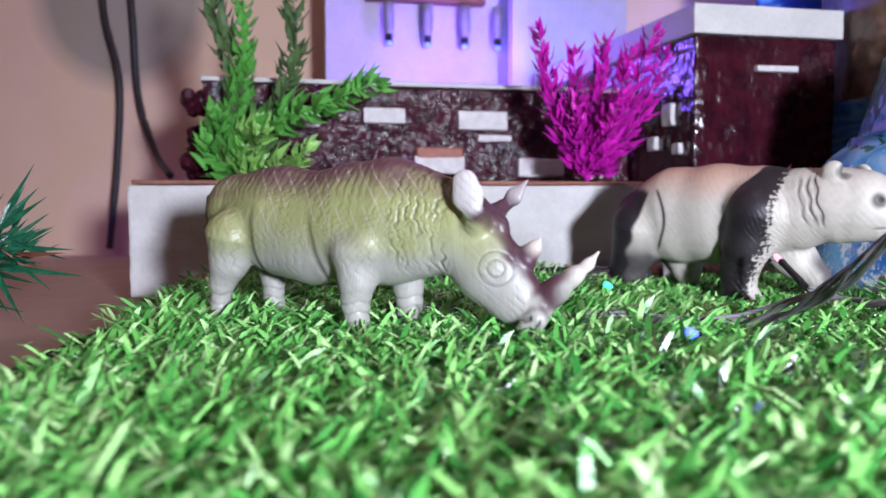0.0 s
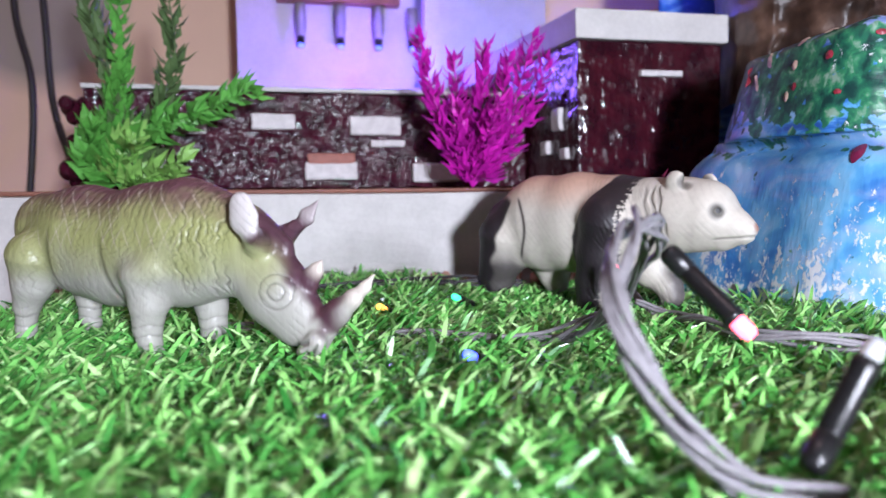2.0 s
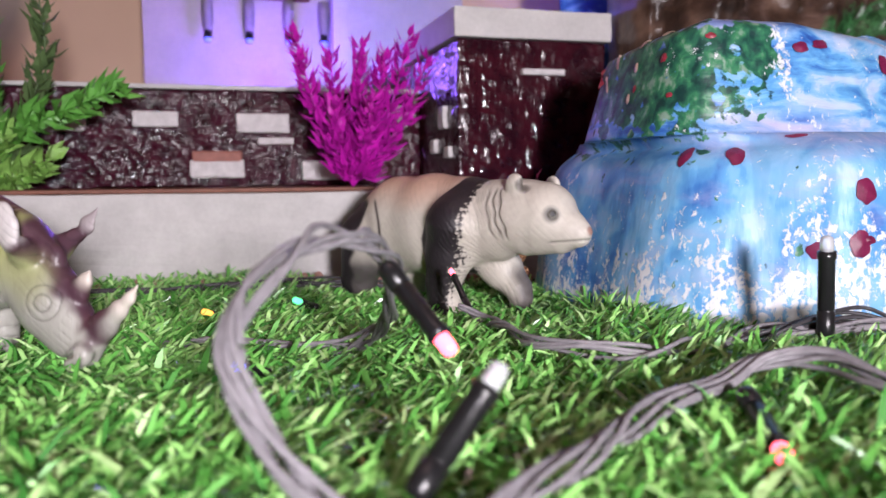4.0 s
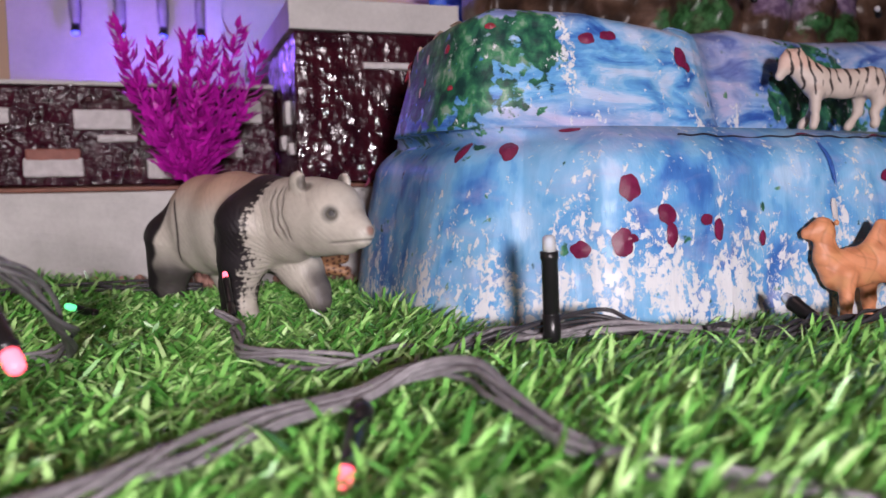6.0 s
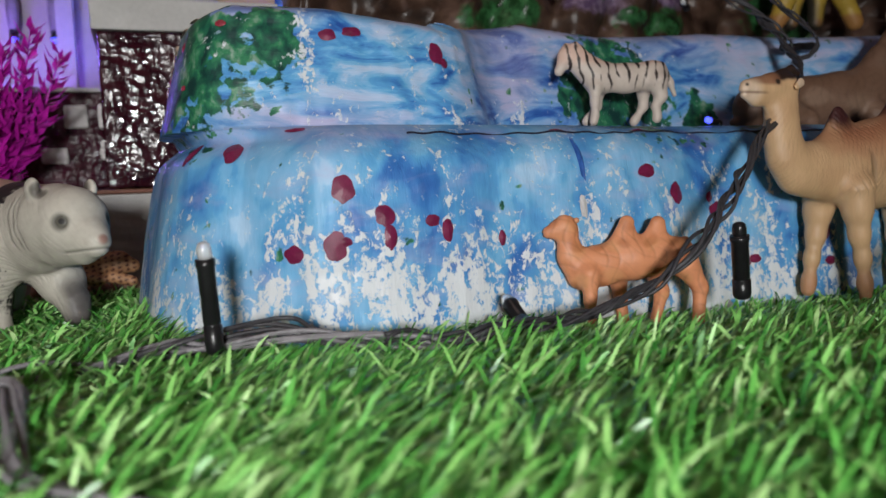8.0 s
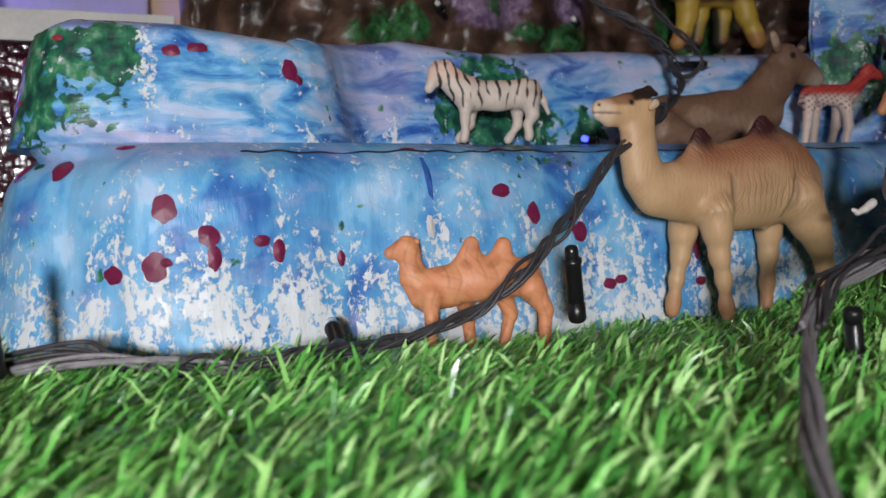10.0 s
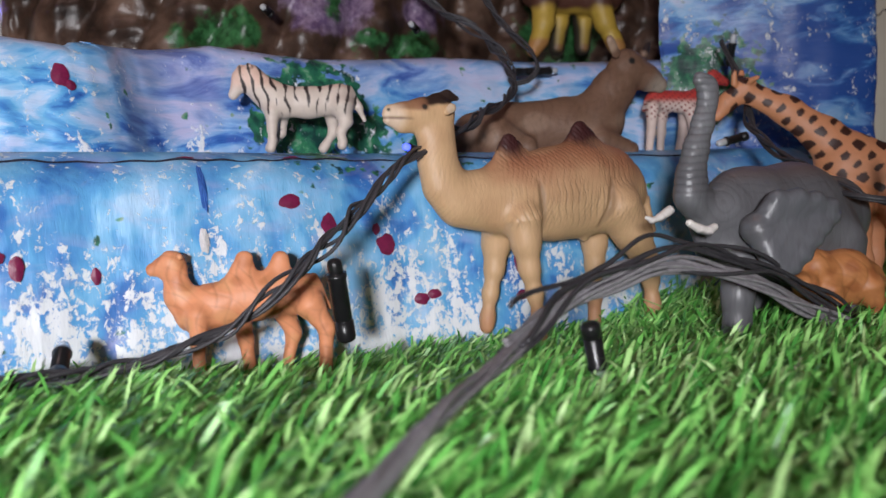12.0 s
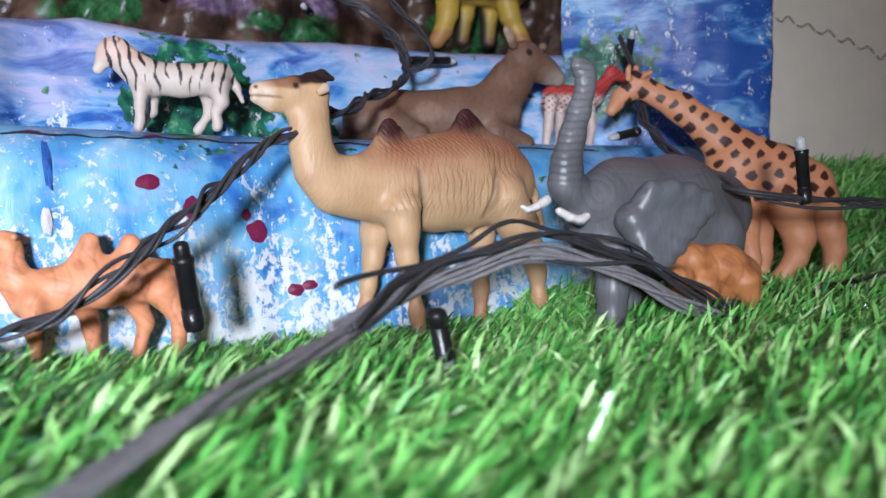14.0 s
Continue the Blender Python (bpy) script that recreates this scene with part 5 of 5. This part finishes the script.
def camel_paint(p):
    x, y, z = p.T
    c = np.tile([.58, .375, .205], (len(p), 1))
    c = blend(c, (.36, .155, .08), ramp01(z + 6 * wobble(p, .07) + 2 * wobble(p, .3, 2), 62, 86) * (1 - ramp01(x, 24, 36)))
    tops = np.maximum(near(p, (12, 0, 93), 10, 4.5), near(p, (-33, 0, 99), 12, 5))
    c = blend(c, (.055, .016, .016), tops)
    c = blend(c, (.50, .30, .16), ramp01(wobble(p, .11, 4), .2, .7) * .45)
    c = blend(c, (.03, .017, .013), ramp01(z - .12 * (60 - x) + .4 * wobble(p, .6), 107.6, 109.4) * ramp01(x, 38, 41) * (1 - ramp01(x, 62, 67)))
    c = blend(c, (.26, .12, .065), ramp01(z - .04 * (x - 60), 105.4, 107.4) * ramp01(x, 58, 62) * (1 - ramp01(x, 74, 77)) * .85)
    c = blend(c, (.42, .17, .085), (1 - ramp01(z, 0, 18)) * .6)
    c = blend(c, (.64, .50, .38), near(p, (76, 0, 103.5), 6.5, 3) * .85)
    c = blend(c, (.25, .09, .06), np.exp(-((z - 102.6 - .04 * (x - 70)) / .5) ** 2) * ramp01(x, 70, 73) * .5)
    c = blend(c, (.02, .015, .012), near(p, (61.5, 5.6, 108.0), 1.4, .5) + near(p, (78.5, 2, 106.6), .9, .4))
    return blend(c, (.56, .42, .30), near(p, (49, 8.5, 107), 2.6, .8))


def donkey_paint(p):
    x, y, z = p.T
    c = np.tile([.17, .095, .06], (len(p), 1))
    c = blend(c, (.30, .20, .14), ramp01(wobble(p, .12), .1, .7) * .6)
    c = blend(c, (.36, .30, .24), near(p, (70, 0, 133), 8, 4))
    c = blend(c, (.40, .28, .20), near(p, (35, -11, 158), 5, 2))
    c = blend(c, (.03, .02, .02), near(p, (69, 9, 159), 6, 2))
    return blend(c, (.01, .01, .01), near(p, (50, -8.6, 148), 2.2, .5))


def fawn_paint(p):
    x, y, z = p.T
    c = np.tile([.74, .60, .54], (len(p), 1))
    c = blend(c, (.55, .06, .05), ramp01(z, 121, 126))
    return blend(c, (.25, .03, .03), ramp01(np.sin(x * 1.5) * np.sin(z * 1.6 + x * .4), .45, .6) * ramp01(z, 110, 114))


def elephant_paint(p):
    x, y, z = p.T
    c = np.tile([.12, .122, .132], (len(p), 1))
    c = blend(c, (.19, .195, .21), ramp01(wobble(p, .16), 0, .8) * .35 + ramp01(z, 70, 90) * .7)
    c = blend(c, (.17, .10, .09), ramp01(z, 66, 76) * (1 - ramp01(x, 44, 50)) * .6)
    c = blend(c, (.125, .13, .145), ramp01(y, 19.5, 21) * ramp01(x, 6, 9) * (1 - ramp01(x, 44, 47)) * ramp01(z, 26, 30) * .85)
    for a, b in (((66, 16, 49), (80, 16, 52.1)), ((57, -16, 56), (70.6, -16, 53.7))):
        a, b = np.array(a), np.array(b)
        t = np.clip(((p - a) @ (b - a)) / ((b - a) @ (b - a)), 0, 1)
        c = blend(c, (.80, .76, .72), 1 - ramp01(np.linalg.norm(p - (a + t[:, None] * (b - a)), axis=1), 2.6, 3.4))
    return blend(c, (.015, .012, .012), near(p, (50, 11.5, 60), 1.3, .6))


def giraffe_paint(p):
    x, y, z = p.T
    c = np.tile([.66, .29, .14], (len(p), 1))
    s, w = .78 * x - .62 * z, .62 * x + .78 * z
    body = z > 44 + 0 * x
    u, v = s / 9.6, w / 8.6
    gaps = np.full((2, len(p)), 9.0)
    for i in range(-2, 3):
        for j in range(-1, 2):
            row = np.floor(v) + j
            col = np.floor(u - .5 * (row % 2)) + i
            cu = col + .5 * (row % 2) + .5 + .22 * np.sin(col * 12.9 + row * 78.2)
            cv = row + .5 + .20 * np.sin(col * 39.3 + row * 11.1)
            d = np.maximum(np.abs(u - cu) + .35 * np.abs(v - cv), np.abs(v - cv) + .25 * np.abs(u - cu))
            gaps = np.sort(np.vstack([gaps, d]), axis=0)[:2]
    dia = ramp01(gaps[1] - gaps[0] + .04 * wobble(p, .5), .43, .50)
    c = blend(c, (.05, .018, .012), dia * ramp01(z, 50, 56) * (1 - ramp01(x, 62, 66) * (z < 119)))
    c = blend(c, (.70, .38, .22), (1 - ramp01(z, 10, 40)) * .3)
    return blend(c, (.02, .01, .01), near(p, (60, 3.8, 120), 1.3, .4))


def cub_paint(p):
    c = np.tile([.52, .215, .075], (len(p), 1))
    return blend(c, (.34, .11, .035), ramp01(wobble(p, .35), .1, .7) * .7)


def pony_paint(p):
    x, y, z = p.T
    c = np.tile([.50, .34, .05], (len(p), 1))
    c = blend(c, (.10, .04, .025), ramp01(z + 2 * wobble(p, .2), 203, 209))
    c = blend(c, (.40, .20, .06), 1 - ramp01(z, 180, 184))
    # Far-side legs get their shade as a dark colour.
    return blend(c, (.035, .03, .02), ramp01(y, 2, 6))


def leopard_paint(p):
    x, y, z = p.T
    c = np.tile([.45, .24, .12], (len(p), 1))
    return blend(c, (.09, .03, .02), ramp01(np.sin(x * 1.1 + z) * np.sin(z * 1.2 - x * .5), .25, .45))


def cut(phase, width=.25):
    """Narrow grooves where the phase passes a multiple of pi."""
    return np.exp(-(np.sin(phase) / width) ** 2)


def patchy(X, Y, Z, s, seed=0.0):
    """0 to 1, in soft patches."""
    return np.clip(.5 + .9 * np.sin(X * s + seed + np.sin(Z * s * 1.3)) * np.sin(Z * s * .9 + 1.3 * np.sin(X * s * .7 + Y * s) + seed), 0, 1)


def rhino_relief(X, Y, Z):
    return 1.35 * rhino_folds(X - 4, Y, Z)


def rhino_folds(X, Y, Z):
    body = np.clip((26 - X) / 8, 0, 1)
    warp = .9 * np.sin(Z * .21 + X * .05) + .5 * np.sin(Z * .47 + Y * .3)
    f = .17 * cut(X * .80 + 1.5 * warp + .4 * np.sin(Z * 1.3), .3) * patchy(X, Y, Z, .21) * body * np.clip((Z - 16) / 10, 0, 1)
    f = f + .13 * cut(X * .95 - Z * .55 + 1.3 * np.sin(Z * .3), .22) * patchy(X, Y, Z, .17, 2) * body
    f = f + .10 * cut(X * 1.1 + Z * .8 + np.sin(X * .4), .2) * patchy(X, Y, Z, .21, 4) * body
    f = f + .30 * cut(X * .9 + .4 * np.sin(Z * .9), .3) * np.clip((Z - 52) / 6, 0, 1) * np.clip((5 - X) / 6, 0, 1)
    neck = np.clip((X - 4) / 5, 0, 1) * np.clip((31 - X) / 5, 0, 1)
    jag = .8 * np.sin(Z * .31 + 1.1 * np.sin(X * .23)) + .45 * np.sin(Z * .83 + X * .4) + .3 * np.sin(Z * 1.7 + Y * .5)
    f = f + (.75 * cut(X * .86 + .05 * (Z - 40) + jag, .30) * patchy(X, Y, Z, .24, 1.2) + .50 * cut(X * 1.35 - .12 * Z + 1.4 * jag, .28) * patchy(X, Y, Z, .31, 3)) * neck * np.clip((Z - 22) / 8, 0, 1)
    f = f + .26 * cut(Z * 1.1 - X * .5 + 1.2 * jag, .24) * patchy(X, Y, Z, .27, 5) * np.clip((Z - 30) / 8, 0, 1) * np.clip((31 - X) / 5, 0, 1)
    f = f + (.55 * np.exp(-((X + 29 + .12 * (Z - 40)) / 1.4) ** 2) + .7 * np.exp(-((X + 60 - .10 * (Z - 40)) / 1.6) ** 2)) * np.clip((Z - 16) / 8, 0, 1) * np.clip((52 - Z) / 14, 0, 1)
    eye = np.sqrt((X - 47.6) ** 2 + (np.abs(Y) - 10.5) ** 2 * .4 + (Z - 27.5) ** 2)
    f = f + .45 * cut(eye * .95, .35) * np.clip((10 - eye) / 4, 0, 1) * (X > 34)
    f = f + .8 * np.exp(-((Z - 6.5 - .35 * (X - 52)) / .9) ** 2) * np.clip((X - 46) / 4, 0, 1) * (X < 62)
    f = f + .28 * cut((X - 40) * .8 + (Z - 20) * .9, .25) * np.clip((X - 33) / 5, 0, 1) * (X < 58) * patchy(X, Y, Z, .3, 1)
    return f + .25 * cut(Z * .75 + .5 * np.sin(X * .4 + Y * .3), .3) * np.clip((18 - Z) / 6, 0, 1) * (X < 25)


def camel_relief(X, Y, Z):
    return 1.6 * camel_folds(X, Y, Z)


def camel_folds(X, Y, Z):
    flank = np.clip((Z - 46) / 8, 0, 1) * np.clip((26 - X) / 8, 0, 1)
    f = .26 * cut(X * .85 + 1.1 * np.sin(Z * .17 + X * .05) + .6 * np.sin(Z * .41), .3) * patchy(X, Y, Z, .17) * flank
    f = f + .20 * cut(X * 1.25 + .35 * Z + .9 * np.sin(Z * .33), .28) * patchy(X, Y, Z, .23, 2.2) * flank
    f = f + .16 * cut(X * 1.9 + .25 * Z + 1.2 * np.sin(Z * .45 + X * .2), .3) * patchy(X, Y, Z, .3, 4) * flank
    f = f + .22 * cut(X * 1.1 - .9 * Z, .3) * np.clip((Z - 76) / 4, 0, 1) * np.clip((24 - X) / 6, 0, 1)
    f = f + .10 * cut(X * 1.3 + .5 * Z + 1.5 * np.sin(Z * .21), .35) * patchy(X, Y, Z, .3, 2) * np.clip((X - 30) / 5, 0, 1) * np.clip((100 - Z) / 6, 0, 1)
    f = f + .75 * np.exp(-((X - 2 - .12 * (Z - 55)) / 1.5) ** 2) * np.clip((Z - 40) / 6, 0, 1) * np.clip((74 - Z) / 8, 0, 1)
    f = f + .8 * np.exp(-((X + 36 + .2 * (Z - 55)) / 1.6) ** 2) * np.clip((Z - 46) / 6, 0, 1) * np.clip((74 - Z) / 8, 0, 1)
    return f + .35 * np.exp(-((Z - 102.6 - .04 * (X - 70)) / .6) ** 2) * np.clip((X - 66) / 3, 0, 1)


def elephant_relief(X, Y, Z):
    trunk = .38 * cut(Z * 1.05 + .02 * X + .3 * np.sin(Y * .4), .4) * np.clip((X - 47) / 4, 0, 1) * np.clip((Z - 60) / 6, 0, 1)
    eye = np.sqrt((X - 50) ** 2 + (Z - 60) ** 2)
    face = .22 * cut(eye * .75 + .6 * np.sin(X * .5 + Z * .2), .33) * np.clip((16 - eye) / 5, 0, 1)
    ear = np.clip((Y - 19) / 2, 0, 1)
    folds = .10 * cut((X - 40) * .5 + (Z - 60) * .3, .3) * ear
    body = (.20 * cut(X * .66 + .8 * np.sin(Z * .25), .28) * patchy(X, Y, Z, .15) + .18 * cut(Z * .9 + .6 * np.sin(X * .3), .25) * patchy(X, Y, Z, .19, 2)) * (1 - ear) * np.clip((44 - X) / 5, 0, 1)
    return trunk + face + folds + body


def panda_relief(X, Y, Z):
    neck = np.clip((Z - 36) / 6, 0, 1) * np.clip((66 - Z) / 4, 0, 1)
    f = sum(h * np.exp(-((X - a + .25 * (Z - 50) + .8 * np.sin(Z * .5 + a)) / .9) ** 2) for a, h in ((39, 1.0), (35, .8), (30.5, .5))) * neck
    fur = .24 * cut(X * .9 + .35 * Z + 1.2 * np.sin(Z * .3 + X * .1), .3) * patchy(X, Y, Z, .26) + .18 * cut(X * 1.6 + .8 * Z + 1.4 * np.sin(Z * .5), .3) * patchy(X, Y, Z, .4, 2)
    f = f + fur * np.clip((X - 12) / 4, 0, 1) * np.clip((44 - X) / 5, 0, 1)
    f = f + .30 * cut(X * 1.2 + .5 * Z + np.sin(Z * .4), .3) * patchy(X, Y, Z, .2) * np.clip((X + 10) / 4, 0, 1) * np.clip((24 - X) / 4, 0, 1)
    f = f + .7 * np.exp(-((Z - 37.5 - .10 * (X - 74)) / .6) ** 2) * np.clip((X - 63) / 3, 0, 1)
    eye = np.sqrt((X - 68) ** 2 + (np.abs(Y) - 12) ** 2 + (Z - 51.7) ** 2)
    f = f + .5 * np.exp(-((eye - 2.6) / .6) ** 2)
    cup = np.sqrt((X - 50) ** 2 + (np.abs(Y) - 13) ** 2 + (Z - 66.8) ** 2)
    f = f + 2.2 * np.clip(1 - cup / 5.0, 0, 1)
    return f + .12 * cut(X * .8 + Z * .6, .4) * patchy(X, Y, Z, .25, 1)


def plain_relief(X, Y, Z):
    return .28 * cut(X * .55 + .9 * np.sin(Z * .3), .3) * patchy(X, Y, Z, .22) + .22 * cut(Z * .6 - X * .35 + .8 * np.sin(X * .3), .3) * patchy(X, Y, Z, .27, 2)


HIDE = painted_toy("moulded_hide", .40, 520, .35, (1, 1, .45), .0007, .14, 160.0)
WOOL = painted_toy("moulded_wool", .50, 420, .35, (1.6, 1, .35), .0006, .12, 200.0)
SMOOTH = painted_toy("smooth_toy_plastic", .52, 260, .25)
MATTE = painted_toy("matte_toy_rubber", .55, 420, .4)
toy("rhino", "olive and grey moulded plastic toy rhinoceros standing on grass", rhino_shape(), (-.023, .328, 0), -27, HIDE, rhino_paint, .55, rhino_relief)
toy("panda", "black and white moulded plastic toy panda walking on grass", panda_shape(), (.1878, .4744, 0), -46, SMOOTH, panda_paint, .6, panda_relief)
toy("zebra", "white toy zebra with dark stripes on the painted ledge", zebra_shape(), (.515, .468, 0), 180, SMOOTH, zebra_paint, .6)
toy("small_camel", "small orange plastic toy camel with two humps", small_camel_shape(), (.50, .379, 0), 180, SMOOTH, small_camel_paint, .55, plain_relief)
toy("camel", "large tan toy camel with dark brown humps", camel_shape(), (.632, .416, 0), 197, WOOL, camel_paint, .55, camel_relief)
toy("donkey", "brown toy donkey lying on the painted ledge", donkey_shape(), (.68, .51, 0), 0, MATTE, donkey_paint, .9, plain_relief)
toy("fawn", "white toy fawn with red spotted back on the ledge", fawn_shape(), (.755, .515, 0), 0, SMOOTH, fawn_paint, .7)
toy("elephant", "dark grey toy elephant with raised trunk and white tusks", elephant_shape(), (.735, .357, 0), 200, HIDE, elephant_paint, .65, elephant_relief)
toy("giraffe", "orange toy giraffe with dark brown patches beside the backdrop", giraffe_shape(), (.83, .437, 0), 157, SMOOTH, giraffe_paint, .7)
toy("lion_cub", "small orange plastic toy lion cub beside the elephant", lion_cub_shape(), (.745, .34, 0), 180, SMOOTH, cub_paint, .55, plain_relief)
toy("pony", "toy pony with yellow legs and brown body on the rocks", pony_shape(), (.755, .62, 0), 0, SMOOTH, pony_paint, 1.1)
toy("leopard", "spotted brown toy leopard lying behind the panda", leopard_shape(), (.205, .54, 0), 180, SMOOTH, leopard_paint, .8)

# ---- ground ----
gx, gy = np.meshgrid(np.linspace(-.16, 1.25, 140), np.linspace(-.28, .66, 100), indexing="ij")


def turf_height(x, y):
    h = .0012 * np.sin(x * 31 + np.sin(y * 23)) + .0010 * np.sin(y * 37 + 1)
    bank = ramp01(x, .88, .95) * ramp01(y, .44, .56) * .075
    hollow = .006 * ramp01(x, .42, .48) * (1 - ramp01(x, .67, .72)) * ramp01(y, .29, .345)
    return h + bank - .0095 - hollow


GZ = turf_height(gx, gy)
turf = np.stack([gx, gy, GZ], -1)
me = grid_mesh("ground", turf[:, ::-1], TURF)
tagged(part("ground", me, TURF, None), "dark green backing of the artificial grass mat", "ground", kind="structure")


def grass_blades(n, seed):
    r = np.random.RandomState(seed)
    x = r.uniform(-.155, 1.10, n)
    y = .045 + .535 * r.uniform(0, 1, n) ** 1.15
    front = np.interp(x, [.22, .236, .251, .2655, .29, .357, .43, .515, .562, .615, .70, .80, .905, .93, 1.2], [.60, .52, .458, .408, .376, .358, .380, .405, .43, .438, .458, .48, .506, .58, .58])
    wall = np.where(x < .23, .62 + .23 * x - .005 - .045, front)
    ragged = -.125 - .10 * (y - .22) + .006 * np.sin(y * 160)
    keep = (y < wall + .004) & (x > np.where(y < .22, -.115 - .02 * (.22 - y) * 10, ragged))
    x, y = x[keep], y[keep]
    n = len(x)
    right = ramp01(x, .16, .34)
    L = r.uniform(.013, .024, n) * (1 + .32 * right)
    w = r.uniform(.0008, .0017, n) * (1 - .24 * right)
    low = ramp01(x, .25, .31) * (1 - ramp01(x, .67, .72)) * ramp01(y, .28, .335)
    # Blades cut shorter round the panda, so its legs and the dark backing show.
    shortened = ramp01(x, .06, .12) * (1 - ramp01(x, .23, .26)) * ramp01(y, .35, .40)
    L = L * (1 - .45 * low) * (1 - .42 * shortened)
    ang = np.where(r.uniform(0, 1, n) < .25 + .55 * right, r.normal(.35, .45, n), r.uniform(0, 6.283, n))
    lean = np.clip(r.normal(1.12 - .1 * right, .33, n), .2, 1.7)
    dx, dy = np.cos(ang), np.sin(ang)
    fx = r.uniform(0, 6.283, n)
    sx, sy = np.cos(fx), np.sin(fx)
    z = turf_height(x, y) - .001
    verts = np.zeros((n, 7, 3), dtype=np.float32)
    for k, (s, ww) in enumerate(((0, .9), (.45, 1.0), (.88, .66))):
        bend = lean * s * (.55 + .45 * s)
        cx, cy, cz = x + dx * L * s * np.sin(bend), y + dy * L * s * np.sin(bend), z + L * s * np.cos(bend * .8)
        verts[:, 2 * k] = np.stack([cx - sx * w * ww, cy - sy * w * ww, cz], -1)
        verts[:, 2 * k + 1] = np.stack([cx + sx * w * ww, cy + sy * w * ww, cz], -1)
    verts[:, 6] = np.stack([x + dx * L * np.sin(lean), y + dy * L * np.sin(lean), z + L * np.cos(lean * .8)], -1)
    base = (np.arange(n) * 7)[:, None, None]
    tri = np.array([[0, 1, 3], [0, 3, 2], [2, 3, 5], [2, 5, 4], [4, 5, 6]])[None]
    return verts.reshape(-1, 3), (base + tri).reshape(-1, 3)


v, f = grass_blades(145000, 5)
me = mesh_from("grass", v, f, GRASS, False)
tagged(part("grass", me, GRASS, None), "bright green artificial grass blades in a dense mat", "grass", kind="stuff")
